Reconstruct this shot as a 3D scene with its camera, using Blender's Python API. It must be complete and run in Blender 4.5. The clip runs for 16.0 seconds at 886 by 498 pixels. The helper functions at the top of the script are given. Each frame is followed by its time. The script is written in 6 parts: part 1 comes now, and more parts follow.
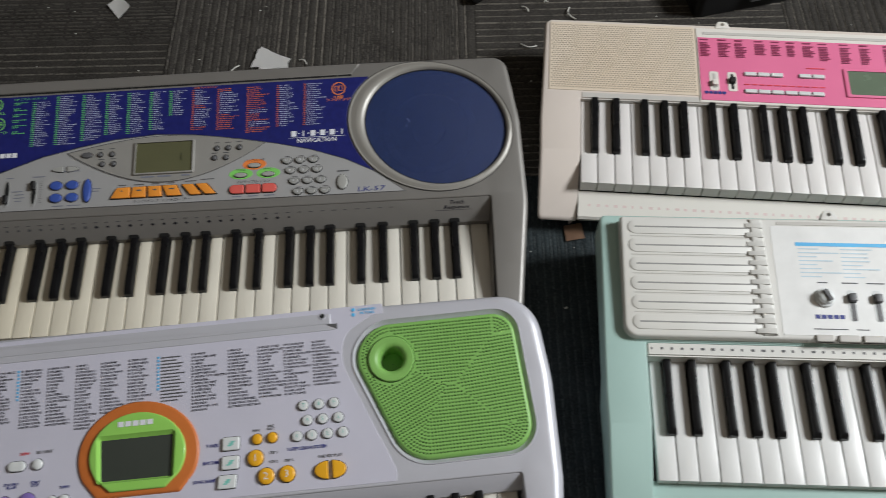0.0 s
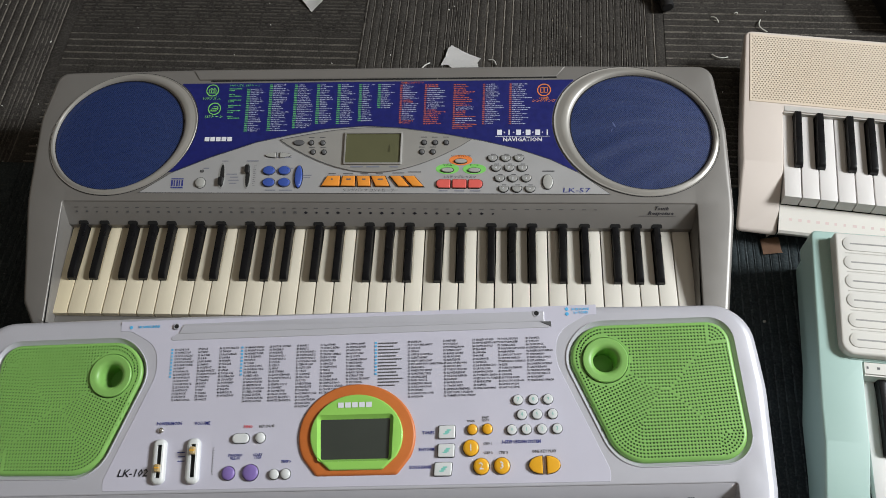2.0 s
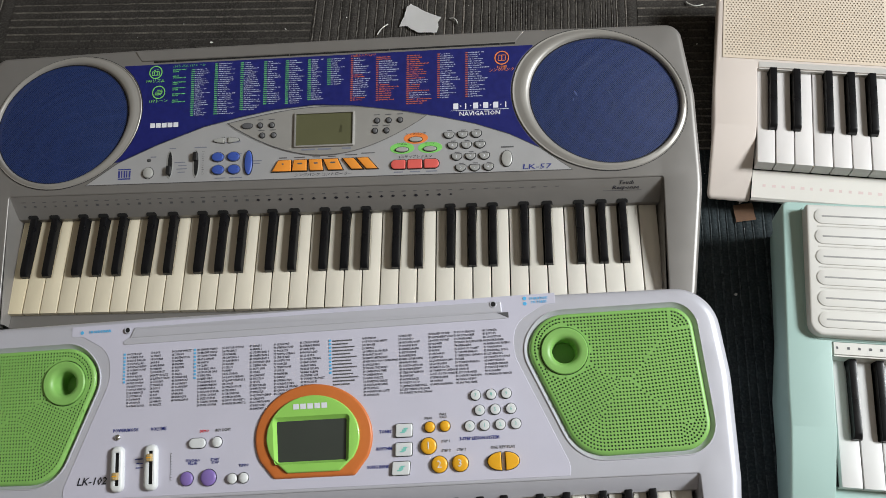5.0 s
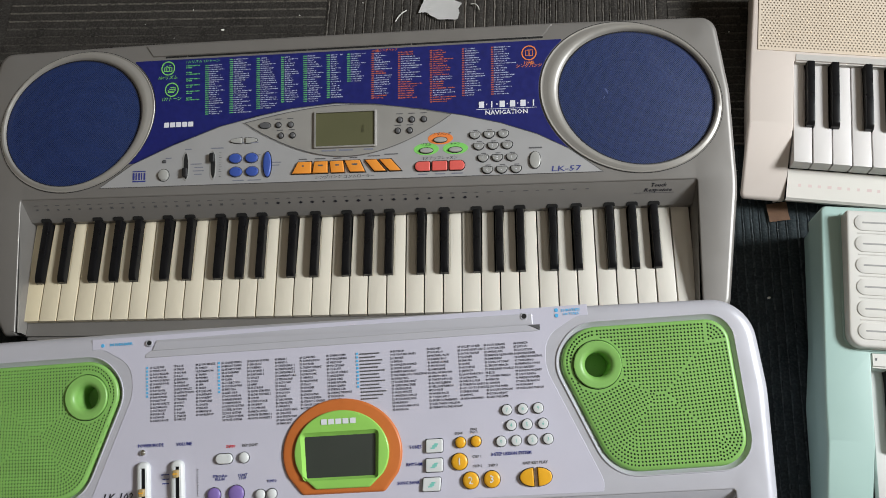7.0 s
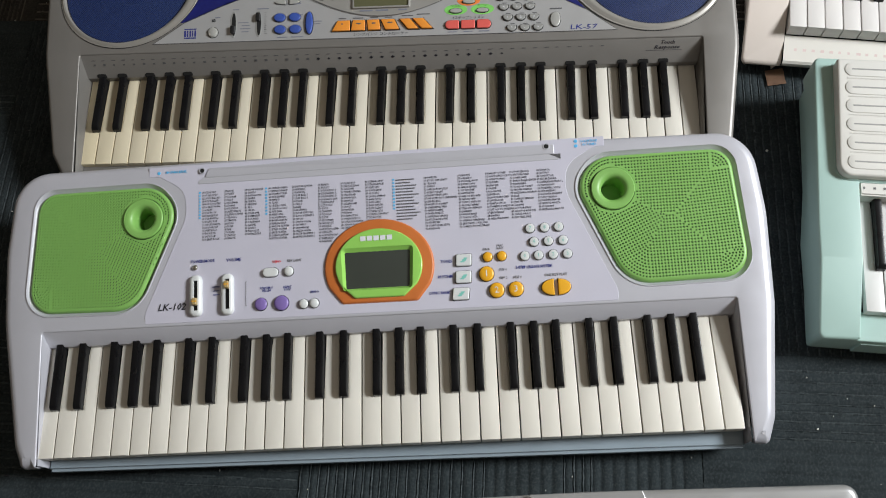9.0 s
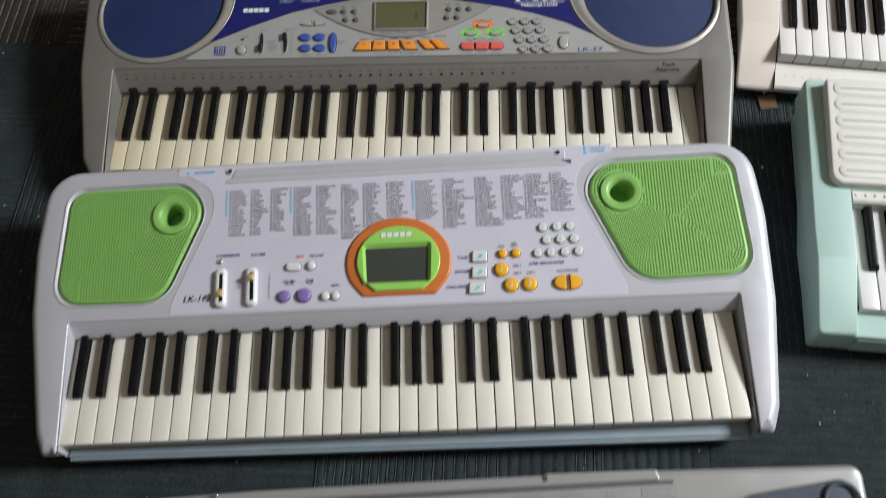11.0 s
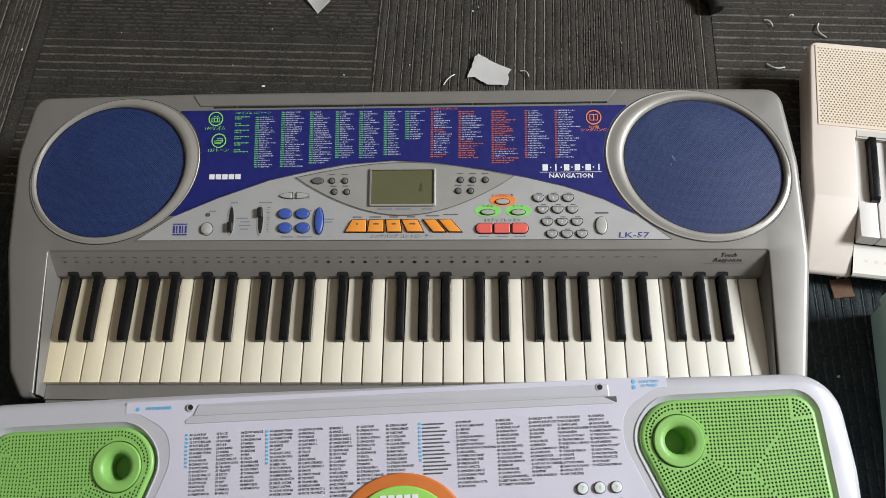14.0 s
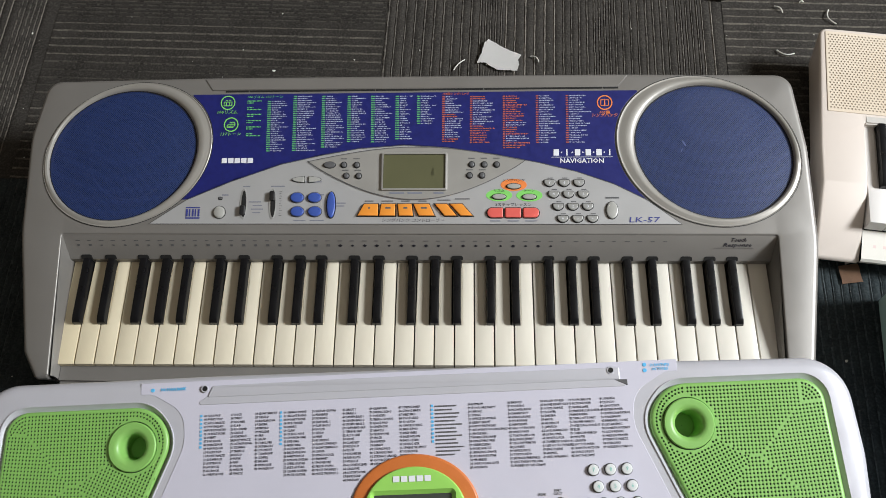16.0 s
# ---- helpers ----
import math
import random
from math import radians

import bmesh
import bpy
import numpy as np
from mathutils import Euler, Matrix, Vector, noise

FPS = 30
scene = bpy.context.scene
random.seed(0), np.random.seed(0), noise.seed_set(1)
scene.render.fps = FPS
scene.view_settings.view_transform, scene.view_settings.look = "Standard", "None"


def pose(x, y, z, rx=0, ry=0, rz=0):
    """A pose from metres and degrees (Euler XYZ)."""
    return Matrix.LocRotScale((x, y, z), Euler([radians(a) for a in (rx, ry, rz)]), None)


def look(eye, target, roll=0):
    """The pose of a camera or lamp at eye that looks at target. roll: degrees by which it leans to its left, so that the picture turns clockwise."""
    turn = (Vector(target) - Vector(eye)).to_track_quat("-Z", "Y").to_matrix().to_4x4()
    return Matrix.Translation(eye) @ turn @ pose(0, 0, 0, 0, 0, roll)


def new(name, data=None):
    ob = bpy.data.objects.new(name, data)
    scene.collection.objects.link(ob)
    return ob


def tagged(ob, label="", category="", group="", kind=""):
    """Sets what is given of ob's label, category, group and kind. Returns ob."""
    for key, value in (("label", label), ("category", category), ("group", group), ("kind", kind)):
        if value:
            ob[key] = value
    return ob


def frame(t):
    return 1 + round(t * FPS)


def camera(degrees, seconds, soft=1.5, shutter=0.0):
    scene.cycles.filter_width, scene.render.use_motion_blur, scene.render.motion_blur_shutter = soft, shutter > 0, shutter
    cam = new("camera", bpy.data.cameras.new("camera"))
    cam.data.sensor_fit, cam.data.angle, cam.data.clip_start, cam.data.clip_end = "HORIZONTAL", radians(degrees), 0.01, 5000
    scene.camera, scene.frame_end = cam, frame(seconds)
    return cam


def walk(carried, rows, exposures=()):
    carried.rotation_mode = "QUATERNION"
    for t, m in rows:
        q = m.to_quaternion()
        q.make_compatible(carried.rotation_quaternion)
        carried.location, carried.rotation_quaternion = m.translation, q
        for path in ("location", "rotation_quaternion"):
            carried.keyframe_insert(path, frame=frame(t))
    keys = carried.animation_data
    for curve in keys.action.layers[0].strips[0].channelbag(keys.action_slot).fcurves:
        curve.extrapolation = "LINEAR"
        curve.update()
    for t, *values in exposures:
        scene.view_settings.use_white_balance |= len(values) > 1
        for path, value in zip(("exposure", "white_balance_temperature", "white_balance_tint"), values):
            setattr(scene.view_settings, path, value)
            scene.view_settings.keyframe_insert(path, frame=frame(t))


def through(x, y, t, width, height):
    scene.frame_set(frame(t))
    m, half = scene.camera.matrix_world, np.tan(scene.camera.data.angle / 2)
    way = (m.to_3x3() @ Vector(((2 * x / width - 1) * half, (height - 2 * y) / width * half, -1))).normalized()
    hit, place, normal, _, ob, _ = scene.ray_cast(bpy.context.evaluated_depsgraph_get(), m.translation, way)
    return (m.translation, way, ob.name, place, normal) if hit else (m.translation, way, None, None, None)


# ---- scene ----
cam = camera(54.7, 16.0, 0.6, 0.25)
METRES, EYE, TILT, LEAN, TURN = 8.0, 1.5, 0.0, 0.0, 0.0
PATH = [
    (0, (0.3572, -0.4508, 1.0457), (0.3655, 0.5015, -0.7130), -2.75),
    (0.5, (0.2614, -0.4573, 1.0483), (0.1559, 0.5100, -0.6990), -7.96),
    (1, (0.2139, -0.4549, 1.0434), (0.0537, 0.5063, -0.7032), -9.01),
    (1.5, (0.1976, -0.4556, 1.0506), (0.0369, 0.5097, -0.6936), -8.47),
    (2, (0.1685, -0.4624, 1.0599), (0.0414, 0.5021, -0.6876), -6.23),
    (2.5, (0.1591, -0.4929, 1.0769), (0.0392, 0.4725, -0.6705), -6.01),
    (3, (0.1904, -0.4919, 1.0652), (0.0680, 0.4686, -0.6848), -6.69),
    (3.2, (0.2193, -0.4795, 1.0537), (0.0774, 0.4631, -0.7045), -8.21),
    (5.3, (0.2435, -0.3285, 1.0636), (0.0729, 0.4025, -0.7902), -13.83),
    (5.5, (0.2306, -0.3071, 1.0622), (0.0713, 0.3960, -0.8033), -13.51),
    (6, (0.2296, -0.2697, 1.0730), (0.0624, 0.4144, -0.7989), -14.64),
    (6.5, (0.2146, -0.2741, 1.0683), (0.0493, 0.4096, -0.8039), -14.55),
    (7, (0.2086, -0.2754, 1.0660), (0.0381, 0.3749, -0.8176), -15.51),
    (7.5, (0.2026, -0.2909, 1.0666), (0.0329, 0.3490, -0.8207), -15.44),
    (8, (0.2071, -0.3306, 1.0680), (0.0362, 0.3131, -0.8178), -15.04),
    (8.5, (0.2098, -0.4054, 1.0683), (0.0320, 0.2334, -0.8186), -15.45),
    (8.7, (0.1937, -0.4530, 1.0810), (0.0285, 0.2018, -0.8015), -14.18),
    (10.8, (0.1008, -0.7322, 1.0851), (-0.0060, 0.1502, -0.7065), -7.30),
    (11, (0.1196, -0.6456, 1.0859), (0.0201, 0.2358, -0.7067), -6.26),
    (11.5, (0.1335, -0.4979, 1.0714), (0.0663, 0.3657, -0.7313), -3.40),
    (12, (0.1060, -0.4011, 1.0665), (0.0452, 0.4691, -0.7333), -2.54),
    (12.5, (0.0897, -0.3053, 1.0288), (0.0345, 0.5478, -0.7793), -2.52),
    (13, (0.0942, -0.2805, 1.0163), (0.0222, 0.5687, -0.7930), -4.33),
    (13.5, (0.0865, -0.2776, 1.0148), (0.0176, 0.5694, -0.7957), -4.51),
    (14, (0.0762, -0.2857, 1.0122), (0.0184, 0.5604, -0.7991), -3.78),
    (14.5, (0.0702, -0.2923, 1.0136), (0.0093, 0.5512, -0.7987), -3.99),
    (15, (0.0654, -0.2945, 1.0140), (0.0104, 0.5378, -0.8037), -3.56),
    (15.5, (0.0687, -0.2964, 1.0152), (0.0058, 0.5328, -0.8037), -3.92),
    (16, (0.0630, -0.2931, 1.0160), (0.0047, 0.5284, -0.8065), -3.71),
]
walk(cam, [(t, look(eye, target, roll)) for t, eye, target, roll in PATH], [(0.0, -0.70), (0.6, -0.50), (1.2, -0.31), (8.5, -0.28), (12.0, -0.28), (12.6, -0.28), (13.3, -0.06), (16.0, 0.0)])

# ---- light ----
world = bpy.data.worlds.new("world")
scene.world = world
world.use_nodes = True
wn = world.node_tree.nodes
sky = wn.new("ShaderNodeTexSky")
sky.sky_type, sky.sun_disc = "NISHITA", False
sky.sun_elevation, sky.sun_rotation = radians(38), radians(80)
world.node_tree.links.new(sky.outputs["Color"], wn["Background"].inputs["Color"])
wn["Background"].inputs["Strength"].default_value = 0.1


def area(name, m, sx, sy, watts, color):
    d = bpy.data.lights.new(name, "AREA")
    d.shape, d.size, d.size_y, d.energy, d.color = "RECTANGLE", sx, sy, watts, color
    ob = new(name, d)
    ob.matrix_world = m
    return ob


# daylight entering by the window in the wall to the east
area("window_light", look((3.64, 0.22, 2.72), (0.25, -0.05, 0.1)), 0.98, 0.92, 312, (0.95, 0.985, 1.0))
# ---- materials ----


def material(name, color, rough=0.5, metal=0.0, vary=0.06, scale=40.0, bump=0.0, bump_scale=600.0, coat=0.0, stain=None, stain_scale=6.0, stain_amount=0.5, by_object=0.0, spec=0.5):
    """Base colour with two scales of variation, fine relief and an optional stain."""
    m = bpy.data.materials.new(name)
    m.use_nodes = True
    nt = m.node_tree
    n, l = nt.nodes, nt.links
    b = n["Principled BSDF"]
    b.inputs["Metallic"].default_value = metal
    b.inputs["Coat Weight"].default_value = coat
    b.inputs["Specular IOR Level"].default_value = spec
    tc = n.new("ShaderNodeTexCoord")
    no = n.new("ShaderNodeTexNoise")
    no.inputs["Scale"].default_value, no.inputs["Detail"].default_value = scale, 5
    l.new(tc.outputs["Object"], no.inputs["Vector"])
    ra = n.new("ShaderNodeMapRange")
    ra.inputs["To Min"].default_value, ra.inputs["To Max"].default_value = 1 - vary * 2, 1 + vary * 2
    l.new(no.outputs["Fac"], ra.inputs["Value"])
    mul = n.new("ShaderNodeMix")
    mul.data_type, mul.blend_type = "RGBA", "MULTIPLY"
    mul.inputs[0].default_value = 1.0
    mul.inputs[6].default_value = (*color, 1)
    l.new(ra.outputs["Result"], mul.inputs[7])
    out = mul.outputs[2]
    if stain:
        sn = n.new("ShaderNodeTexNoise")
        sn.inputs["Scale"].default_value, sn.inputs["Detail"].default_value = stain_scale, 6
        l.new(tc.outputs["Object"], sn.inputs["Vector"])
        cr = n.new("ShaderNodeMapRange")
        cr.inputs["From Min"].default_value, cr.inputs["From Max"].default_value = 0.45, 0.75
        cr.inputs["To Max"].default_value = stain_amount
        l.new(sn.outputs["Fac"], cr.inputs["Value"])
        mx = n.new("ShaderNodeMix")
        mx.data_type = "RGBA"
        l.new(cr.outputs["Result"], mx.inputs[0])
        l.new(out, mx.inputs[6])
        mx.inputs[7].default_value = (*stain, 1)
        out = mx.outputs[2]
    if by_object:
        oi = n.new("ShaderNodeObjectInfo")
        rr = n.new("ShaderNodeMapRange")
        rr.inputs["To Min"].default_value, rr.inputs["To Max"].default_value = 1 - by_object, 1 + by_object
        l.new(oi.outputs["Random"], rr.inputs["Value"])
        m2 = n.new("ShaderNodeMix")
        m2.data_type, m2.blend_type = "RGBA", "MULTIPLY"
        m2.inputs[0].default_value = 1.0
        l.new(out, m2.inputs[6])
        l.new(rr.outputs["Result"], m2.inputs[7])
        out = m2.outputs[2]
    l.new(out, b.inputs["Base Color"])
    r2 = n.new("ShaderNodeMapRange")
    r2.inputs["To Min"].default_value, r2.inputs["To Max"].default_value = max(0.02, rough - 0.1), min(1, rough + 0.1)
    l.new(no.outputs["Fac"], r2.inputs["Value"])
    l.new(r2.outputs["Result"], b.inputs["Roughness"])
    if bump:
        bn = n.new("ShaderNodeTexNoise")
        bn.inputs["Scale"].default_value, bn.inputs["Detail"].default_value = bump_scale, 3
        l.new(tc.outputs["Object"], bn.inputs["Vector"])
        bu = n.new("ShaderNodeBump")
        bu.inputs["Strength"].default_value, bu.inputs["Distance"].default_value = bump, 0.001
        l.new(bn.outputs["Fac"], bu.inputs["Height"])
        l.new(bu.outputs["Normal"], b.inputs["Normal"])
    return m


def tinted(name, rough=0.35):
    """Aged key plastic: the tone of each key comes from its object's colour."""
    m = material(name, (1, 1, 1), rough, vary=0.015, scale=25, bump=0.05, bump_scale=900)
    n, l = m.node_tree.nodes, m.node_tree.links
    oi = n.new("ShaderNodeObjectInfo")
    mul = n.new("ShaderNodeMix")
    mul.data_type, mul.blend_type = "RGBA", "MULTIPLY"
    mul.inputs[0].default_value = 1.0
    base = n["Principled BSDF"].inputs["Base Color"]
    l.new(oi.outputs["Color"], mul.inputs[6])
    l.new(base.links[0].from_socket, mul.inputs[7])
    l.new(mul.outputs[2], base)
    return m


def meshed(name, color, dark, pitch, rough=0.5, through=0.0):
    """Fine perforated cloth or sheet: rows of small dark dots."""
    m = material(name, color, rough, vary=0.05, scale=30)
    n, l = m.node_tree.nodes, m.node_tree.links
    tc = n.new("ShaderNodeTexCoord")
    mp = n.new("ShaderNodeMapping")
    mp.inputs["Scale"].default_value = (1 / pitch, 1 / pitch, 0)
    mp.inputs["Rotation"].default_value = (0, 0, radians(45))
    l.new(tc.outputs["Object"], mp.inputs["Vector"])
    vo = n.new("ShaderNodeTexVoronoi")
    vo.inputs["Randomness"].default_value, vo.inputs["Scale"].default_value = 0.0, 1.0
    l.new(mp.outputs["Vector"], vo.inputs["Vector"])
    cr = n.new("ShaderNodeMapRange")
    cr.inputs["From Min"].default_value, cr.inputs["From Max"].default_value = 0.28, 0.36
    l.new(vo.outputs["Distance"], cr.inputs["Value"])
    mx = n.new("ShaderNodeMix")
    mx.data_type = "RGBA"
    base = n["Principled BSDF"].inputs["Base Color"]
    l.new(cr.outputs["Result"], mx.inputs[0])
    mx.inputs[6].default_value = (*dark, 1)
    l.new(base.links[0].from_socket, mx.inputs[7])
    l.new(mx.outputs[2], base)
    bu = n.new("ShaderNodeBump")
    bu.inputs["Strength"].default_value, bu.inputs["Distance"].default_value = 0.4, 0.0006
    l.new(cr.outputs["Result"], bu.inputs["Height"])
    l.new(bu.outputs["Normal"], n["Principled BSDF"].inputs["Normal"])
    if through:
        # the holes let one see what lies behind
        al = n.new("ShaderNodeMapRange")
        al.inputs["To Min"].default_value, al.inputs["To Max"].default_value = 1 - through, 1.0
        l.new(cr.outputs["Result"], al.inputs["Value"])
        l.new(al.outputs["Result"], n["Principled BSDF"].inputs["Alpha"])
    return m


SILVER = material("silver_paint", (0.225, 0.215, 0.203), 0.42, 0.35, 0.03, 30, 0.06, 1500, stain=(0.205, 0.19, 0.172), stain_scale=5, stain_amount=0.35)
SILVER_LIGHT = material("pale_silver_paint", (0.43, 0.43, 0.435), 0.42, 0.3, 0.025, 40, 0.05, 1500)
RING = material("ring_paint", (0.34, 0.325, 0.30), 0.42, 0.35, 0.03, 30, 0.05, 1500)
LENS_GREY = material("lens_grey", (0.37, 0.36, 0.34), 0.42, 0.35, 0.03, 40, 0.05, 1500)
NAVY_PRINT = material("navy_print", (0.0105, 0.0145, 0.130), 0.38, 0, 0.16, 140, 0.04, 900)
CLOTH_BLUE = meshed("blue_mesh", (0.015, 0.033, 0.122), (0.011, 0.024, 0.092), 0.0019, 0.44, 0.45)
CONE_BLUE = material("dark_blue_cone", (0.012, 0.022, 0.070), 0.5, 0, 0.1, 60)
KEY_WHITE = tinted("key_plastic")
KEY_BLACK = material("black_key_plastic", (0.005, 0.005, 0.006), 0.30, 0, 0.15, 60, 0.05, 900, spec=0.28)
BLACK = material("black_plastic", (0.010, 0.010, 0.011), 0.5, 0, 0.2, 60, 0.15, 700)
# near-black paint standing in for shade inside gaps, slots and holes
GAP = material("dark_void", (0.006, 0.006, 0.006), 0.8)
GRAPHITE = material("graphite_plastic", (0.10, 0.10, 0.105), 0.4, 0, 0.08, 60, 0.05, 900)
BUTTON_GREY = material("grey_button", (0.32, 0.32, 0.31), 0.38, 0.1, 0.06, 60)
BUTTON_SILVER = material("silver_button", (0.42, 0.42, 0.40), 0.35, 0.2, 0.05, 60)
BLUE_KEY = material("blue_button", (0.045, 0.09, 0.36), 0.3, 0, 0.05, 60)
ORANGE_KEY = material("orange_button", (0.80, 0.29, 0.04), 0.35, 0, 0.05, 60)
RED_KEY = material("red_button", (0.70, 0.12, 0.10), 0.35, 0, 0.05, 60)
ORANGE_INK = material("orange_ink", (0.78, 0.22, 0.05), 0.5)
GREEN_INK = material("green_ink", (0.21, 0.60, 0.13), 0.5)
LIST_GREEN = material("list_green_ink", (0.13, 0.50, 0.16), 0.5, vary=0.2, scale=300)
LIST_RED = material("list_red_ink", (0.62, 0.14, 0.04), 0.5, vary=0.2, scale=300)
WHITE_INK = material("white_ink", (0.72, 0.73, 0.78), 0.5, vary=0.05)
LIST_WHITE = material("list_white_ink", (0.42, 0.45, 0.60), 0.5, vary=0.25, scale=300)
SCUFF = material("scuffed_blue", (0.10, 0.12, 0.24), 0.6)
GREY_INK = material("grey_ink", (0.10, 0.10, 0.105), 0.5, vary=0.1, scale=200)
BLACK_INK = material("black_ink", (0.025, 0.025, 0.035), 0.5, vary=0.1)
NAVY_INK = material("navy_ink", (0.03, 0.04, 0.22), 0.5)
PALE_INK = material("pale_blue_grey_ink", (0.20, 0.21, 0.26), 0.5)
CYAN_INK = material("cyan_ink", (0.10, 0.45, 0.78), 0.5)
RED_INK = material("red_ink", (0.7, 0.05, 0.07), 0.5)
MINT_INK = material("mint_ink", (0.20, 0.55, 0.48), 0.5)
LCD_OLIVE = material("olive_lcd", (0.105, 0.105, 0.055), 0.18, 0, 0.05, 20, coat=0.5)
LCD_DARK = material("dark_lcd", (0.045, 0.052, 0.045), 0.2, 0, 0.05, 20, coat=0.6)
LCD_GHOST = material("lcd_segment", (0.06, 0.06, 0.03), 0.3)
LAVENDER = material("lavender_grey_paint", (0.52, 0.52, 0.57), 0.36, 0.15, 0.02, 30, 0.04, 1500, stain=(0.46, 0.46, 0.49), stain_scale=4, stain_amount=0.3)
OVERLAY = material("lavender_print_sheet", (0.55, 0.54, 0.63), 0.42, 0, 0.02, 20, 0.03, 900)
GREEN = material("lime_plastic", (0.225, 0.46, 0.115), 0.42, 0, 0.03, 30, 0.05, 900)
GREEN_BEZEL = material("lime_bezel", (0.30, 0.62, 0.12), 0.22, 0, 0.03, 30, coat=0.3)
ORANGE_PAINT = material("orange_paint", (0.55, 0.155, 0.035), 0.4, 0, 0.04, 60)
PURPLE = material("purple_button", (0.22, 0.15, 0.42), 0.35, 0, 0.05, 60)
YELLOW = material("amber_button", (0.80, 0.40, 0.02), 0.35, 0, 0.05, 60)
TAN = material("tan_plastic", (0.42, 0.30, 0.13), 0.4, 0, 0.1, 60)
PEARL = material("pearl_button", (0.66, 0.68, 0.68), 0.3, 0, 0.03, 60)
CREAM = material("yellowed_cream_plastic", (0.655, 0.585, 0.535), 0.42, 0, 0.02, 12, 0.04, 1200, stain=(0.63, 0.54, 0.46), stain_scale=3, stain_amount=0.4)
CREAM_GRILLE = material("yellowed_grille_plastic", (0.68, 0.585, 0.475), 0.45, 0, 0.03, 12, 0.04, 1200, stain=(0.65, 0.52, 0.38), stain_scale=5, stain_amount=0.6)
IVORY = material("ivory_plastic", (0.72, 0.69, 0.64), 0.42, 0, 0.02, 12, 0.04, 1200)
PINK = material("pink_print", (0.73, 0.165, 0.315), 0.45, 0, 0.03, 20)
PINK_INK = material("dark_pink_ink", (0.25, 0.03, 0.09), 0.5)
MINT = material("mint_plastic", (0.38, 0.54, 0.50), 0.42, 0, 0.02, 15, 0.04, 1200, stain=(0.40, 0.57, 0.52), stain_scale=6, stain_amount=0.4)
OFFWHITE = material("offwhite_plastic", (0.66, 0.65, 0.62), 0.42, 0, 0.02, 15, 0.04, 1200, stain=(0.66, 0.64, 0.57), stain_scale=7, stain_amount=0.4)
WARM_GREY = material("warm_grey_plastic", (0.52, 0.50, 0.47), 0.42, 0, 0.02, 15, 0.04, 1200)
ASH = material("ash_silver_paint", (0.37, 0.37, 0.37), 0.36, 0.35, 0.03, 20, 0.05, 1500)
SPEAKER_GREY = meshed("slate_mesh", (0.060, 0.078, 0.115), (0.034, 0.045, 0.070), 0.0022, 0.35)
SPEAKER_CONE = material("slate_cone", (0.070, 0.085, 0.110), 0.4, 0, 0.1, 30)
PAPER = material("white_paper", (0.82, 0.81, 0.80), 0.7, 0, 0.02, 40, 0.08, 300)
CARD = material("brown_cardboard", (0.25, 0.145, 0.09), 0.8, 0, 0.1, 120, 0.3, 500)
CRUMB = material("white_crumbs", (0.62, 0.61, 0.57), 0.7, 0, 0.1, 120)
CHROME = material("bright_metal", (0.7, 0.7, 0.68), 0.15, 1.0, 0.03)
# tones of the unseen walls and ceiling, picked to warm and dim bounced light
WALL = material("warm_wall_paint", (0.26, 0.22, 0.175), 0.8, 0, 0.03, 3, 0.1, 200)
CEIL = material("ceiling_paint", (0.44, 0.39, 0.33), 0.85, 0, 0.02, 3, 0.1, 200)


def carpet(name, color, light):
    """Looped pile: short flecks along the rib and fuzz across it."""
    m = material(name, color, 0.95, 0, 0.3, 26, 1.0, 900, stain=light, stain_scale=330, stain_amount=0.8, spec=0.1, by_object=0.1)
    return m


PILE_DARK = carpet("dark_pile", (0.036, 0.033, 0.030), (0.082, 0.075, 0.067))
PILE_MID = carpet("mid_pile", (0.075, 0.069, 0.061), (0.148, 0.135, 0.119))
PILE_LIGHT = carpet("pale_rib_thread", (0.120, 0.109, 0.095), (0.235, 0.213, 0.185))
PILE_TEAL = carpet("dark_teal_pile", (0.026, 0.033, 0.036), (0.055, 0.066, 0.070))
PILE_TEAL_MID = carpet("mid_teal_pile", (0.046, 0.056, 0.060), (0.095, 0.11, 0.115))

# ---- shape helpers ----


def part(name, bm, mat, parent=None, label="", at=None, smooth=35):
    """Links a bmesh as one mesh object under a thing or a part."""
    me = bpy.data.meshes.new(name)
    bm.to_mesh(me)
    bm.free()
    return part_mesh(name, me, mat, parent, label, at, smooth)


def part_mesh(name, me, mat, parent=None, label="", at=None, smooth=35):
    if smooth and not me.get("done"):
        me.polygons.foreach_set("use_smooth", [True] * len(me.polygons))
        me.set_sharp_from_angle(angle=radians(smooth))
        me["done"] = 1
    if mat and not me.materials:
        for one in mat if isinstance(mat, (list, tuple)) else (mat,):
            me.materials.append(one)
        if len(me.materials) == 1 and any(p.material_index == 1 for p in me.polygons):
            me.materials.append(GAP)
    ob = new(name, me)
    if parent:
        ob.parent = parent
    if at is not None:
        ob.matrix_basis = at
    if label:
        ob["label"] = label
    return ob


def thing(name, m, label, category, group="", kind=""):
    ob = new(name)
    ob.empty_display_size = 0.05
    ob.matrix_basis = m
    return tagged(ob, label, category, group, kind)


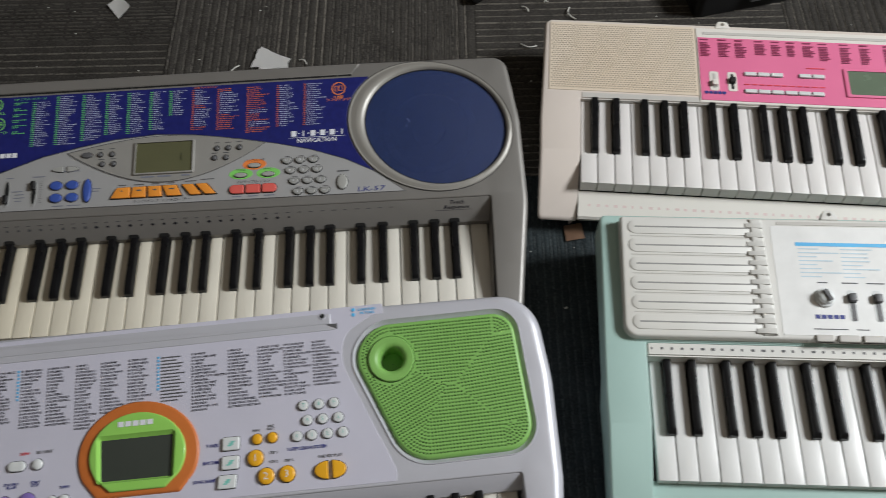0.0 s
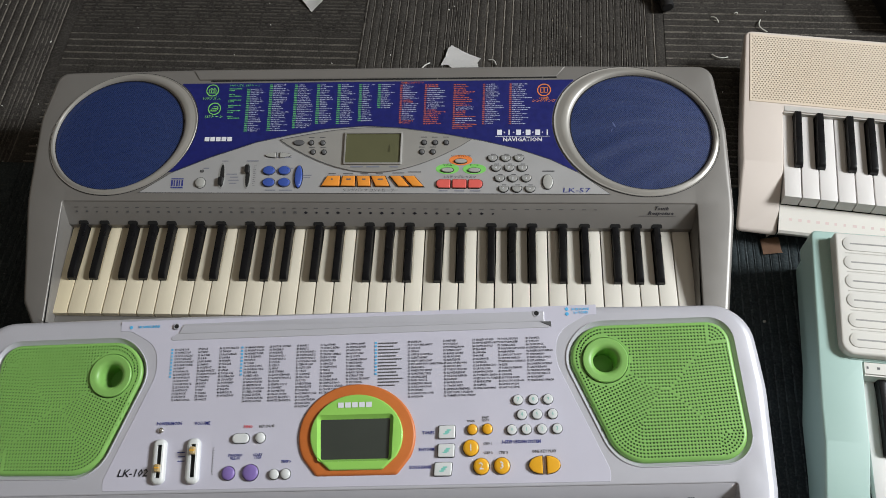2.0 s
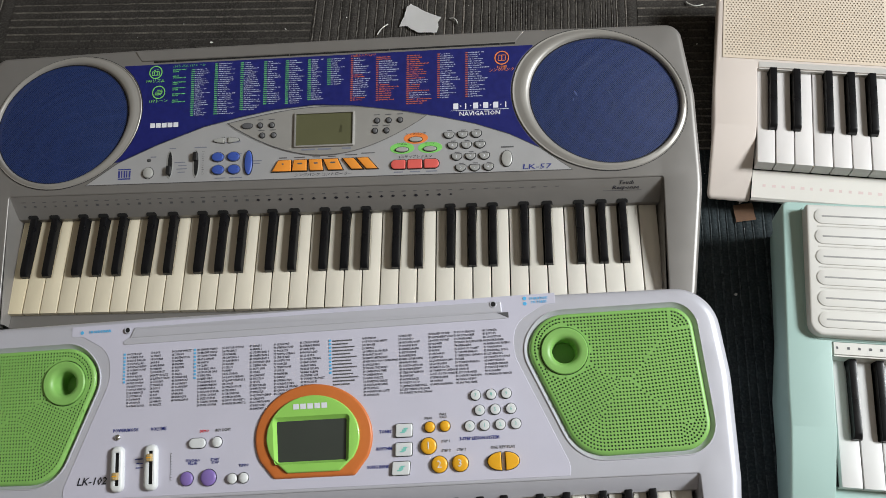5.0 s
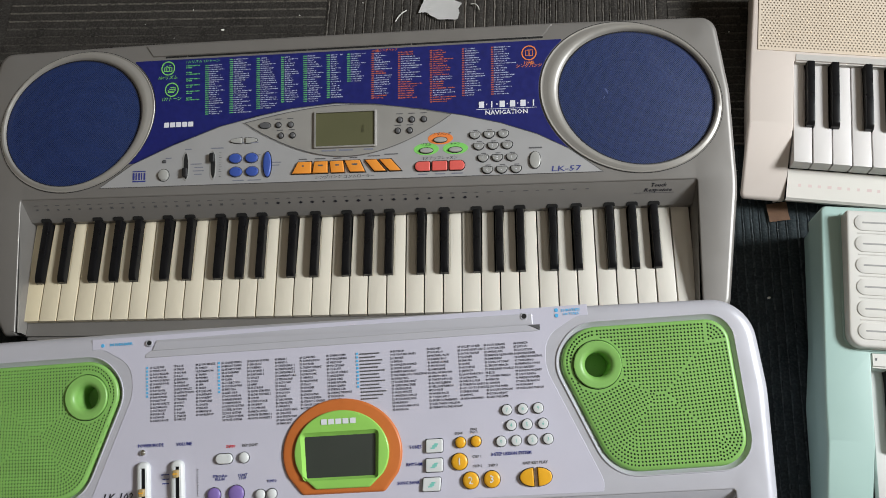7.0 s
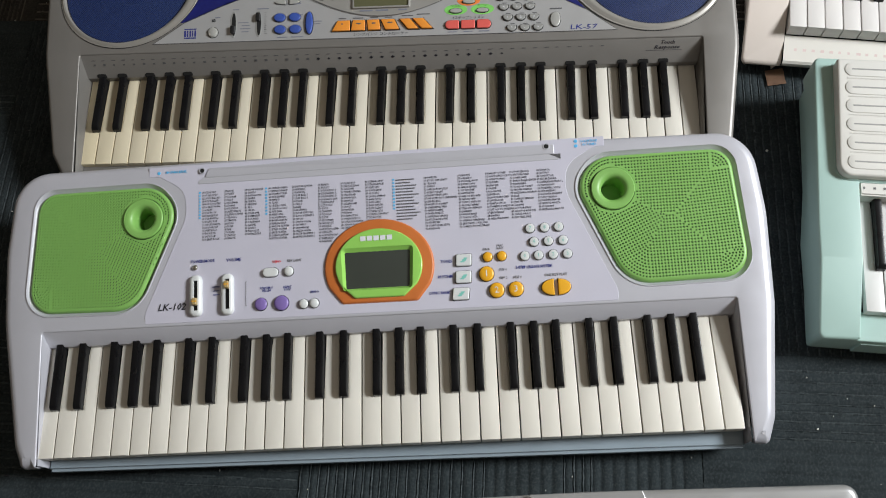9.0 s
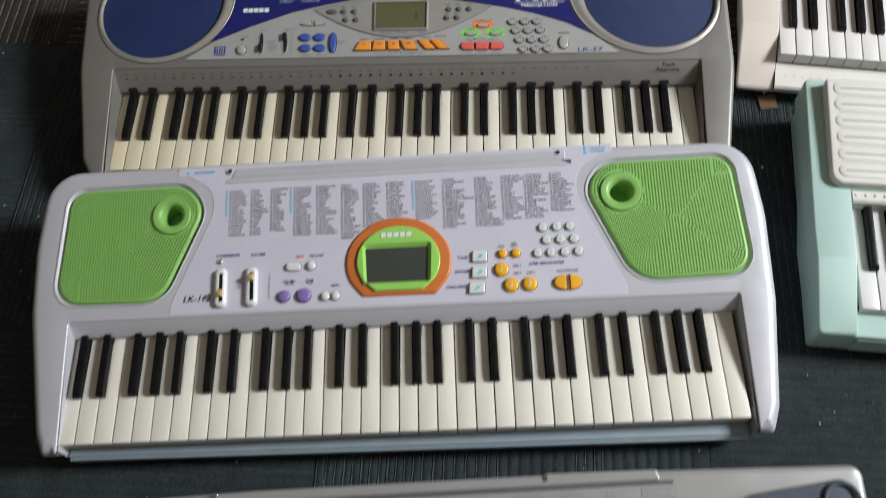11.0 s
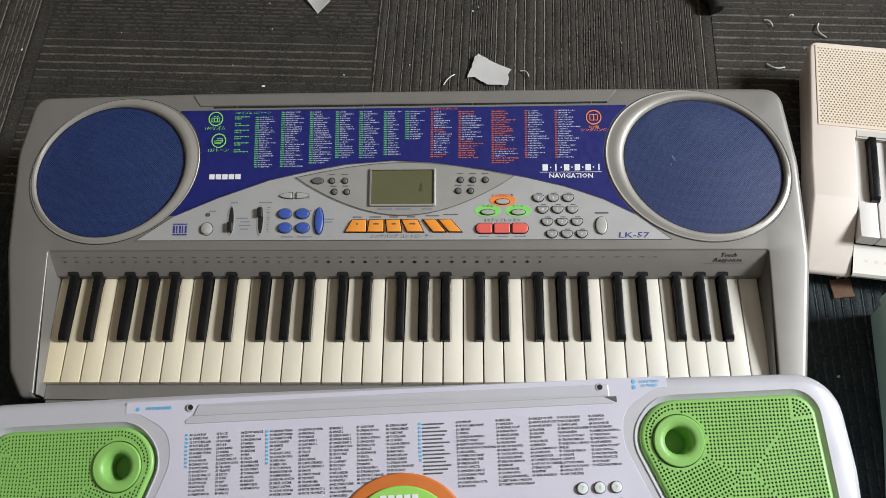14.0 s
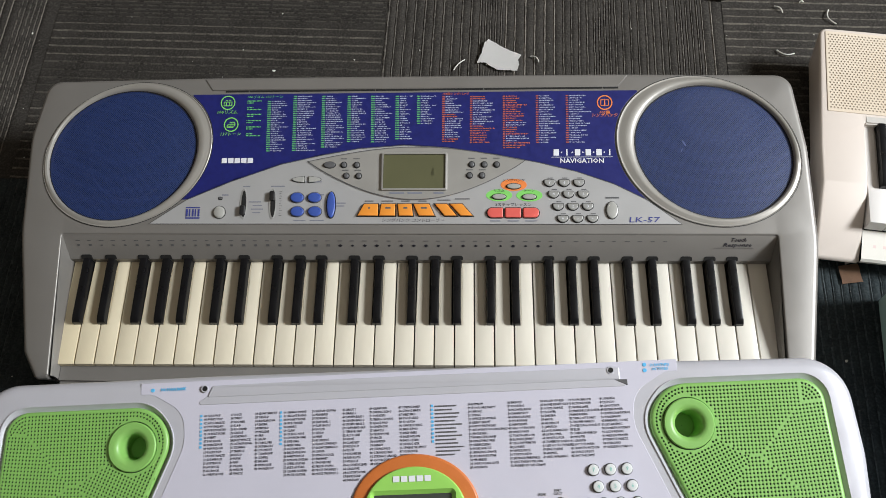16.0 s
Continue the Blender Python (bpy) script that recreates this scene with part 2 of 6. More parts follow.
def rpoly(corners, seg=6):
    """Closed outline from corners (x, y, radius), each rounded by its radius."""
    pts, n = [], len(corners)
    for i in range(n):
        x, y, r = corners[i]
        p, a, b = Vector((x, y)), Vector(corners[i - 1][:2]), Vector(corners[(i + 1) % n][:2])
        if r <= 0:
            pts.append(p)
            continue
        u, v = (a - p).normalized(), (b - p).normalized()
        half = math.acos(max(-1, min(1, u.dot(v)))) / 2
        if half > radians(87):
            pts.append(p)
            continue
        d = min(r / math.tan(half), 0.49 * (a - p).length, 0.49 * (b - p).length)
        rr = d * math.tan(half)
        c = p + (u + v).normalized() * (rr / math.sin(half))
        s, e = p + u * d - c, p + v * d - c
        a0 = math.atan2(s.y, s.x)
        turn = (math.atan2(e.y, e.x) - a0 + math.pi) % (2 * math.pi) - math.pi
        pts += [c + Vector((math.cos(a0 + turn * k / seg), math.sin(a0 + turn * k / seg))) * rr for k in range(seg + 1)]
    return pts


def ellipse(cx, cy, a, b, deg=0, n=64):
    t = radians(deg)
    return [Vector((cx + a * math.cos(k) * math.cos(t) - b * math.sin(k) * math.sin(t), cy + a * math.cos(k) * math.sin(t) + b * math.sin(k) * math.cos(t)))
            for k in (2 * math.pi * i / n for i in range(n))]


def ccw(pts):
    s = sum(pts[i - 1].x * pts[i].y - pts[i].x * pts[i - 1].y for i in range(len(pts)))
    return pts if s > 0 else pts[::-1]


def normals(pts):
    out, n = [], len(pts)
    for i in range(n):
        e1, e2 = (pts[i] - pts[i - 1]), (pts[(i + 1) % n] - pts[i])
        n1, n2 = Vector((e1.y, -e1.x)).normalized(), Vector((e2.y, -e2.x)).normalized()
        m = n1 + n2
        m = m.normalized() if m.length > 1e-6 else n1
        out.append(m / max(0.45, m.dot(n1)))
    return out


def inside(poly, pts):
    px, py = np.array([p.x for p in poly]), np.array([p.y for p in poly])
    qx, qy = np.roll(px, 1), np.roll(py, 1)
    x, y = pts[:, 0:1], pts[:, 1:2]
    cross = ((py > y) != (qy > y)) & (x < (qx - px) * (y - py) / np.where(qy == py, 1e-12, qy - py) + px)
    return cross.sum(1) % 2 == 1


def sheet(bm, outer, holes=(), zf=lambda x, y: 0.0, folds=(), dots=None, dot_r=0.0):
    """A surface over an outline with holes; dots: centres of small hexagonal holes, whose walls it also builds."""
    from mathutils.geometry import delaunay_2d_cdt
    co, ed = [], []

    def loop(p):
        k = len(co)
        co.extend(p)
        ed.extend((k + i, k + (i + 1) % len(p)) for i in range(len(p)))

    loop(outer)
    for h in holes:
        loop(h)
    rims = []
    for d in dots or ():
        rim = [Vector((d[0] + dot_r * math.cos(a), d[1] + dot_r * math.sin(a))) for a in (math.pi / 3 * i for i in range(6))]
        rims.append(rim)
        loop(rim)
    xs = [p.x for p in outer]
    for y in folds:
        k = len(co)
        co.extend([Vector((min(xs) - 0.01, y)), Vector((max(xs) + 0.01, y))])
        ed.append((k, k + 1))
    vs, _, fs = delaunay_2d_cdt(co, ed, [], 0, 1e-7)[:3]
    cen = np.array([[sum(vs[i].x for i in f) / len(f), sum(vs[i].y for i in f) / len(f)] for f in fs])
    keep = inside(outer, cen)
    for h in holes:
        keep &= ~inside(h, cen)
    if dots:
        dd = np.array(dots)
        for i in range(0, len(cen), 2000):
            c = cen[i:i + 2000]
            near = ((c[:, None, :] - dd[None]) ** 2).sum(2).min(1) < (dot_r * 0.8) ** 2
            keep[i:i + 2000] &= ~near
    bv = {}
    for f, k in zip(fs, keep):
        if k:
            for i in f:
                if i not in bv:
                    bv[i] = bm.verts.new((vs[i].x, vs[i].y, zf(vs[i].x, vs[i].y)))
            try:
                bm.faces.new([bv[i] for i in f])
            except ValueError:
                pass
    for rim in rims:
        top = [bm.verts.new((p.x, p.y, zf(p.x, p.y))) for p in rim]
        low = [bm.verts.new((p.x, p.y, zf(p.x, p.y) - 0.0015)) for p in rim]
        for i in range(6):
            bm.faces.new([top[i], low[i], low[(i + 1) % 6], top[(i + 1) % 6]])
    return bm


def slab(outer, radius=0.003, zf=lambda x, y: 0.0, base=None, low=None, holes=(), folds=(), flare=0.0, steps=4, dots=None, dot_r=0.0):
    """A body over an outline: rounded upper edge, walls down to a flat base (or low below the top). radius may be a function of (x, y)."""
    outer = ccw([Vector(p) for p in outer])
    for y in folds:
        # a corner wherever a fold meets the outline
        cut = []
        for p, q in zip(outer, outer[1:] + outer[:1]):
            cut.append(p)
            if (p.y - y) * (q.y - y) < -1e-9:
                cut.append(p.lerp(q, (y - p.y) / (q.y - p.y)))
        outer = cut
    nn = normals(outer)
    rad = [radius(p.x, p.y) if callable(radius) else radius for p in outer]
    bm = bmesh.new()
    rings = []
    for k in range(steps + 1):
        a = math.pi / 2 * k / steps
        at = [p - n * r * (1 - math.sin(a)) for p, n, r in zip(outer, nn, rad)]
        rings.append([bm.verts.new((q.x, q.y, zf(q.x, q.y) - r * (1 - math.cos(a)))) for q, r in zip(at, rad)])
    top = [p - n * r for p, n, r in zip(outer, nn, rad)]
    if base is not None or low is not None:
        rings.append([bm.verts.new((*(p + n * flare), base if base is not None else zf(p.x, p.y) - low)) for p, n in zip(outer, nn)])
    for a, b in zip(rings, rings[1:]):
        for i in range(len(a)):
            j = (i + 1) % len(a)
            bm.faces.new([a[i], b[i], b[j], a[j]])
    if holes or folds or dots:
        sheet(bm, top, holes, zf, folds, dots, dot_r)
    else:
        bmesh.ops.triangulate(bm, faces=[bm.faces.new(rings[0])])
    for h in holes:
        h = ccw([Vector(p) for p in h])
        a = [bm.verts.new((p.x, p.y, zf(p.x, p.y))) for p in h]
        b = [bm.verts.new((p.x, p.y, zf(p.x, p.y) - 0.012)) for p in h]
        for i in range(len(a)):
            j = (i + 1) % len(a)
            bm.faces.new([a[j], b[j], b[i], a[i]])
    bmesh.ops.remove_doubles(bm, verts=bm.verts, dist=2e-6)
    bmesh.ops.recalc_face_normals(bm, faces=bm.faces)
    return bm


def flat(outer, zf=lambda x, y: 0.0, thick=0.0004, folds=()):
    """A thin printed film or decal with its edge."""
    return slab(outer, thick * 0.5, zf, low=thick, folds=folds, steps=1)


def strip_loop(loops):
    """Joins closed loops of 3D points, one after another."""
    bm = bmesh.new()
    rings = [[bm.verts.new(p) for p in lp] for lp in loops]
    for a, b in zip(rings, rings[1:]):
        for i in range(len(a)):
            j = (i + 1) % len(a)
            bm.faces.new([a[i], a[j], b[j], b[i]])
    bmesh.ops.recalc_face_normals(bm, faces=bm.faces)
    return bm


def lathe(profile, n=28, cap=True):
    """Turned shape: profile of (radius, z) from the outside to the axis."""
    bm = bmesh.new()
    rings = [[bm.verts.new((r * math.cos(2 * math.pi * i / n), r * math.sin(2 * math.pi * i / n), z)) for i in range(n)] for r, z in profile]
    for a, b in zip(rings, rings[1:]):
        for i in range(n):
            j = (i + 1) % n
            bm.faces.new([a[i], a[j], b[j], b[i]])
    if cap:
        bm.faces.new(rings[-1])
    bmesh.ops.recalc_face_normals(bm, faces=bm.faces)
    return bm


def block(x0, x1, y0, y1, z0, z1, bevel=0.0, seg=2, bm=None):
    bm = bm or bmesh.new()
    v = bmesh.ops.create_cube(bm, size=1, matrix=Matrix.Translation(((x0 + x1) / 2, (y0 + y1) / 2, (z0 + z1) / 2)) @ Matrix.Diagonal((x1 - x0, y1 - y0, z1 - z0, 1)))["verts"]
    if bevel:
        bmesh.ops.bevel(bm, geom=list({e for q in v for e in q.link_edges}), offset=bevel, segments=seg, affect="EDGES", clamp_overlap=True)
    return bm


def bars(rects, z=0.0):
    """Flat printed bars (x0, y0, x1, y1), in one mesh."""
    bm = bmesh.new()
    for x0, y0, x1, y1 in rects:
        bm.faces.new([bm.verts.new((x, y, z)) for x, y in ((x0, y0), (x1, y0), (x1, y1), (x0, y1))])
    return bm


def lettering(body, size, bold=0.0, align="CENTER", leading=1.0, squeeze=1.0, shear=0.0, rise="CENTER"):
    """A mesh of flat letters in the built-in font."""
    cu = bpy.data.curves.new("letters", "FONT")
    cu.body, cu.size, cu.resolution_u, cu.offset, cu.space_line, cu.shear = body, size, 1, bold, leading, shear
    cu.align_x, cu.align_y = align, rise
    tmp = new("letters", cu)
    bpy.context.view_layer.update()
    me = bpy.data.meshes.new_from_object(tmp.evaluated_get(bpy.context.evaluated_depsgraph_get()))
    bpy.data.objects.remove(tmp)
    bpy.data.curves.remove(cu)
    me.materials.clear()
    if squeeze != 1:
        me.transform(Matrix.Diagonal((squeeze, 1, 1, 1)))
    me.name = "letters"
    return me


class Plane:
    """The sloping top of a keyboard: z0 at y0, rising by slope."""

    def __init__(self, z0, y0, slope):
        self.z0, self.y0, self.slope = z0, y0, slope

    def z(self, x, y):
        return self.z0 + self.slope * (y - self.y0)

    def on(self, x, y, up=0.0, turn=0.0):
        return pose(x, y, self.z(x, y) + up, math.degrees(math.atan(self.slope)), 0, 0) @ pose(0, 0, 0, 0, 0, turn)


def rim(bm, outline, wide=0.0007, z=0.0003):
    """Adds a flat dark ring, painted for the shade in a button's gap, as a second material."""
    outline = ccw([Vector(p) for p in outline])
    nn = normals(outline)
    a = [bm.verts.new((p.x, p.y, z)) for p in outline]
    b = [bm.verts.new((*(p + n * wide), z)) for p, n in zip(outline, nn)]
    for i in range(len(a)):
        j = (i + 1) % len(a)
        bm.faces.new([a[i], b[i], b[j], a[j]]).material_index = 1
    return bm


def button(outline, height=0.0025, edge=0.0009, sink=0.002, wide=0.0007):
    return rim(slab(outline, edge, lambda x, y: height, base=-sink, steps=3), outline, wide)


def knob(profile, n=24, wide=0.0007):
    """A round button with the painted ring of gap shade round it."""
    return rim(lathe(profile, n), ellipse(0, 0, profile[0][0], profile[0][0], 0, n), wide)


def seam(pts, width, zf, closed=True):
    """A thin dark joint that follows an outline."""
    pts = ccw([Vector(p) for p in pts])
    nn = normals(pts)
    bm = bmesh.new()
    a = [bm.verts.new((*(p - n * width / 2), zf(*(p - n * width / 2)))) for p, n in zip(pts, nn)]
    b = [bm.verts.new((*(p + n * width / 2), zf(*(p + n * width / 2)))) for p, n in zip(pts, nn)]
    for i in range(len(a)):
        j = (i + 1) % len(a)
        bm.faces.new([a[i], b[i], b[j], a[j]])
    return bm


def well(kb, half, low_half, y0, y1, zf, z_low, mat):
    """The leaning inner walls at both ends of the keys and, under them, a bed painted near-black for its shade."""
    for s in (-1, 1):
        bm = bmesh.new()
        ys = [y0 + (y1 - y0) * k / 4 for k in range(5)]
        a = [bm.verts.new((s * half, y, zf(half, y) - 0.0012)) for y in ys]
        b = [bm.verts.new((s * low_half, y, min(z_low, zf(half, y) - 0.004))) for y in ys]
        c = [bm.verts.new((s * low_half, y, 0.040)) for y in ys]
        for p, q in ((a, b), (b, c)):
            for i in range(4):
                bm.faces.new([p[i], p[i + 1], q[i + 1], q[i]])
        bm.faces.new([a[0], b[0], c[0], bm.verts.new((s * half, y0, 0.040))])
        bmesh.ops.recalc_face_normals(bm, faces=bm.faces)
        part("well_side", bm, mat, kb)
    part("key_bed", block(-half, half, y0 + 0.004, y1, 0.028, 0.034), GAP, kb)


def box_outline(w, h, r=0.0005):
    return rpoly([(-w / 2, -h / 2, r), (w / 2, -h / 2, r), (w / 2, h / 2, r), (-w / 2, h / 2, r)], 4)


def fit_to_view(kb, dx, dy, was, now):
    """Bends a keyboard's parts, placed from the camera's view, to fit its refitted path: dx and dy are the shifts along
    1, x, y, xx and xy, and the top takes a new plane. The keys keep their even pitch.
    """
    def refitted(p):
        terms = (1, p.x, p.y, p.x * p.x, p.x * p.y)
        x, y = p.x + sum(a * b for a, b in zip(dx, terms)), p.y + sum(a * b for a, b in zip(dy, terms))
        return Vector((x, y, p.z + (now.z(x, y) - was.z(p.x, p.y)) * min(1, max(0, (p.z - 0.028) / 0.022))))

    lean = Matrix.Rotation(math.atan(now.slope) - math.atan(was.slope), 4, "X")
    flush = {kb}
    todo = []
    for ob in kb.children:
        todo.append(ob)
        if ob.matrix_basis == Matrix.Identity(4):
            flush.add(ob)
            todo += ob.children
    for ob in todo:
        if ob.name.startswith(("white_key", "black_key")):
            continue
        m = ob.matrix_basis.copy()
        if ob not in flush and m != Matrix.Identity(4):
            ob.matrix_basis = Matrix.Translation(refitted(m.translation)) @ lean @ m.to_3x3().to_4x4()
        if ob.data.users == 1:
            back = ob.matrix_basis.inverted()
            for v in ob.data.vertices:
                v.co = back @ refitted(m @ v.co)


# ---- keys ----
PITCH = 0.0235
BLACK_AT = ((1, -0.0040), (2, 0.0022), (4, -0.0045), (5, 0.0), (6, 0.003))


def key_meshes(length, front, mat, black_len):
    """The eight shapes of white key and the black key; origin at the left of the front edge, top at z = 0."""
    shapes = []
    back_from = length - black_len + 0.001
    for k in range(8):
        left = right = None
        if k < 7:
            for b, off in BLACK_AT:
                if b == k:
                    left = off + 0.0066
                if b == k + 1:
                    right = PITCH + off - 0.0066
        g = 0.0008
        x0, x1 = g, PITCH - g
        xl, xr = left if left else x0, right if right else x1
        pts = [(x0, 0.0), (x1, 0.0), (x1, back_from)]
        if right:
            pts.append((xr, back_from))
        pts += [(xr, length + 0.01), (xl, length + 0.01)]
        if left:
            pts.append((xl, back_from))
        pts.append((x0, back_from))
        clean = [Vector(p) for i, p in enumerate(pts) if p != pts[i - 1]]
        bm = slab(clean, lambda x, y: 0.0011 if y < 0.002 else 0.0006, low=front, steps=2)
        me = bpy.data.meshes.new("white_key")
        bm.to_mesh(me)
        bm.free()
        shapes.append(me)
    # black key: tapered, with a sloping nose and rounded shoulders
    bm = bmesh.new()
    prof = []
    for y, z, w in ((0.0, -0.004, 0.0108), (0.0008, 0.0060, 0.0100), (0.0035, 0.0090, 0.0094), (0.0075, 0.0102, 0.0090), (black_len + 0.0005, 0.0106, 0.0090)):
        c = 0.0011 if z > 0 else 0.0002
        base = -0.006
        prof.append([bm.verts.new(p) for p in ((-0.0054, y, base), (-w / 2, y, z - c), (-w / 2 + c * 0.4, y, z - c * 0.3), (-w / 2 + c * 1.3, y, z), (w / 2 - c * 1.3, y, z), (w / 2 - c * 0.4, y, z - c * 0.3), (w / 2, y, z - c), (0.0054, y, base))])
    for a, b in zip(prof, prof[1:]):
        for i in range(7):
            bm.faces.new([a[i], a[i + 1], b[i + 1], b[i]])
    bm.faces.new(prof[0])
    bm.faces.new(prof[-1][::-1])
    bmesh.ops.recalc_face_normals(bm, faces=bm.faces)
    black = bpy.data.meshes.new("black_key")
    bm.to_mesh(black)
    bm.free()
    return shapes, black


def lay_keys(kb, z, y0, length, black_len, front, tone, jitter=0.02, shift=0.0):
    """Sixty-one keys under a keyboard; tone(u) gives the white keys' colour along the row."""
    def along(x, y):
        return pose(x + shift, y, z + rnd.uniform(-0.0003, 0.0002))

    shapes, black = key_meshes(length, front, KEY_WHITE, black_len)
    rnd = random.Random(len(kb.name) * 7 + 3)
    for i in range(36):
        ob = part_mesh("white_key", shapes[7 if i == 35 else i % 7], KEY_WHITE, kb, at=along(-18 * PITCH + i * PITCH, y0))
        c = tone(i / 35)
        f = 1 + rnd.uniform(-jitter, jitter)
        ob.color = (c[0] * f, c[1] * f, c[2] * f, 1)
    for o in range(5):
        for b, off in BLACK_AT:
            part_mesh("black_key", black, KEY_BLACK, kb, at=along(-18 * PITCH + (o * 7 + b) * PITCH + off, y0 + length - black_len))


def fascia(kb, pl, y_back, y_low, z_low, half, mat, label=""):
    """The strip that slopes from the panel down to the backs of the keys."""
    bm = bmesh.new()
    zt = pl.z(0, y_back) - 0.001
    pts = [(y_back + 0.002, zt), (y_back - 0.001, zt - 0.0015), (y_low, z_low), (y_low, 0.03)]
    rows = [[bm.verts.new((x, y, z)) for x in (-half, half)] for y, z in pts]
    for a, b in zip(rows, rows[1:]):
        bm.faces.new([a[0], b[0], b[1], a[1]])
    return part("fascia", bm, mat, kb, label)


def fascia_at(pl, y_back, y_low, z_low, x, f):
    """A pose on the sloping strip, f of the way down."""
    za = pl.z(0, y_back) - 0.0025
    y, z = y_back - 0.001 + (y_low - y_back + 0.001) * f, za + (z_low - za) * f
    return pose(x, y, z, math.degrees(math.atan2(za - z_low, y_back - 0.001 - y_low)), 0, 0) @ pose(0, 0, 0.0004)

# ---- the room ----
# unseen shell, added and sized to suit the window light and its bounce
X0, X1, Y0, Y1, H = -2.8, 3.6, -2.6, 3.0, 3.9


def wall(name, x0, x1, y0, y1, z0, z1, mat=WALL):
    return tagged(part(name, block(x0, x1, y0, y1, z0, z1), mat, smooth=0), "unseen painted wall, added to close the room", "wall", kind="structure")


wall("wall_north", X0, X1, Y1, Y1 + 0.15, 0, H)
wall("wall_south", X0, X1, Y0 - 0.15, Y0, 0, H)
wall("wall_west", X0 - 0.15, X0, Y0 - 0.15, Y1 + 0.15, 0, H)
# the east wall leaves a window opening
WY0, WY1, WZ0, WZ1 = -0.5, 0.95, 2.12, 3.3
bm = bmesh.new()
for a in ((Y0 - 0.15, WY0, 0, H), (WY1, Y1 + 0.15, 0, H), (WY0, WY1, 0, WZ0), (WY0, WY1, WZ1, H)):
    block(X1, X1 + 0.15, *a, bm=bm)
tagged(part("wall_east", bm, WALL, smooth=0), "unseen painted wall with a wide window opening, added to close the room", "wall", kind="structure")
tagged(part("ceiling", block(X0 - 0.15, X1 + 0.15, Y0 - 0.15, Y1 + 0.15, H, H + 0.1), CEIL, smooth=0), "unseen painted ceiling, added to close the room", "ceiling", kind="structure")

# ---- the carpet ----
FLOOR = tagged(part("floor", block(X0 - 0.15, X1 + 0.15, Y0 - 0.15, Y1 + 0.15, -0.1, -0.006), PILE_DARK, smooth=0), "dark charcoal ribbed carpet tiles laid quarter-turned", "carpet floor", kind="structure")
TILE, GRID = 0.4955, pose(-0.0715, 0.2505, 0, 0, 0, -2.4)


def tile_mesh(seed, tones=((2, 0.0142), (2, 0.0128), (2, 0.0135), (1, 0.0135), (1, 0.0075), (1, 0.0110))):
    """A carpet tile: flat fuzzy bands with a wavering thread between them, pale in some groups and dull in others."""
    rnd = random.Random(seed)
    bm = bmesh.new()
    n = 90
    x, plan = 0.002, []
    while x < TILE - 0.016:
        tone, step = rnd.choice(tones)
        for _ in range(rnd.randint(4, 6)):
            w = step * rnd.uniform(0.94, 1.06)
            if x + w > TILE - 0.002:
                break
            plan.append((x, w, tone))
            x += w

    def row(px, z, wob, rough):
        return [bm.verts.new((px + wob * noise.noise((i * 0.6, px * 90, seed)) + wob * 0.8 * noise.noise((i * 2.7, px * 50, seed)), TILE * i / n, z + rough * noise.noise((i * 5.0, px * 200, seed + 5)))) for i in range(n + 1)]

    last = row(0.0, -0.0004, 0.0, 0.0)
    for x, w, tone in plan:
        t = rnd.uniform(0.0022, 0.0034) if tone else 0.0020
        rows = [row(x, -0.0002, 0.0006, 0.0002), row(x + t * 0.5, 0.0010 if tone else 0.0, 0.0006, 0.0008), row(x + t, -0.0002, 0.0006, 0.0002), row(x + t + 0.001, 0.0005, 0.0003, 0.0003), row(x + w * 0.55, 0.0008, 0.0003, 0.0004), row(x + w - 0.0010, 0.0004, 0.0003, 0.0003)]
        for i in range(n):
            bm.faces.new([last[i], rows[0][i], rows[0][i + 1], last[i + 1]])
        for k, (a, b) in enumerate(zip(rows, rows[1:])):
            for i in range(n):
                f = bm.faces.new([a[i], b[i], b[i + 1], a[i + 1]])
                if k < 2:
                    f.material_index = tone if rnd.random() > 0.24 else max(0, tone - 1)
        last = rows[-1]
    end = row(TILE, -0.0004, 0.0, 0.0)
    for i in range(n):
        bm.faces.new([last[i], end[i], end[i + 1], last[i + 1]])
    block(0.0008, TILE - 0.0008, 0.0008, TILE - 0.0008, -0.006, -0.0014, bm=bm)
    bmesh.ops.recalc_face_normals(bm, faces=bm.faces)
    me = bpy.data.meshes.new("carpet_tile")
    bm.to_mesh(me)
    bm.free()
    return me


TILES = [tile_mesh(k) for k in range(5)]
# teal tiles with dull threads, laid in the rows below j = 0
DULL = [tile_mesh(9 + k, ((0, 0.0142), (1, 0.0110), (1, 0.0135))) for k in range(3)]
for i in range(-3, 4):
    for j in range(-3, 3):
        m = GRID @ (pose(i * TILE, j * TILE, 0) if (i + j) % 2 == 0 else pose((i + 1) * TILE, j * TILE, 0, 0, 0, 90))
        if j < 0:
            part_mesh("carpet_tile", DULL[(i + 2 * j) % 3], (PILE_TEAL, PILE_TEAL_MID, PILE_MID), FLOOR, at=m, smooth=50)
        else:
            part_mesh("carpet_tile", TILES[(i * 3 + j * 2) % 5], (PILE_DARK, PILE_MID, PILE_LIGHT), FLOOR, at=m, smooth=50)

# ---- silver keyboard with navy panel ----


def ring_part(kb, pl, outer, inner, mat, up=0.003, label=""):
    """A bevelled trim ring between two closed curves of equal count."""
    loops = []
    for f, z in ((0.0, -0.004), (0.0, 0.0006), (0.05, 0.0014), (0.12, 0.0009), (0.2, 0.0009), (0.42, up), (0.75, up * 0.9), (0.9, up * 0.3), (1.0, -0.003)):
        loops.append([(*(a.lerp(b, f)), pl.z(0, a.lerp(b, f).y) + z) for a, b in zip(outer, inner)])
    return part("speaker_ring", strip_loop(loops), mat, kb, label, smooth=50)


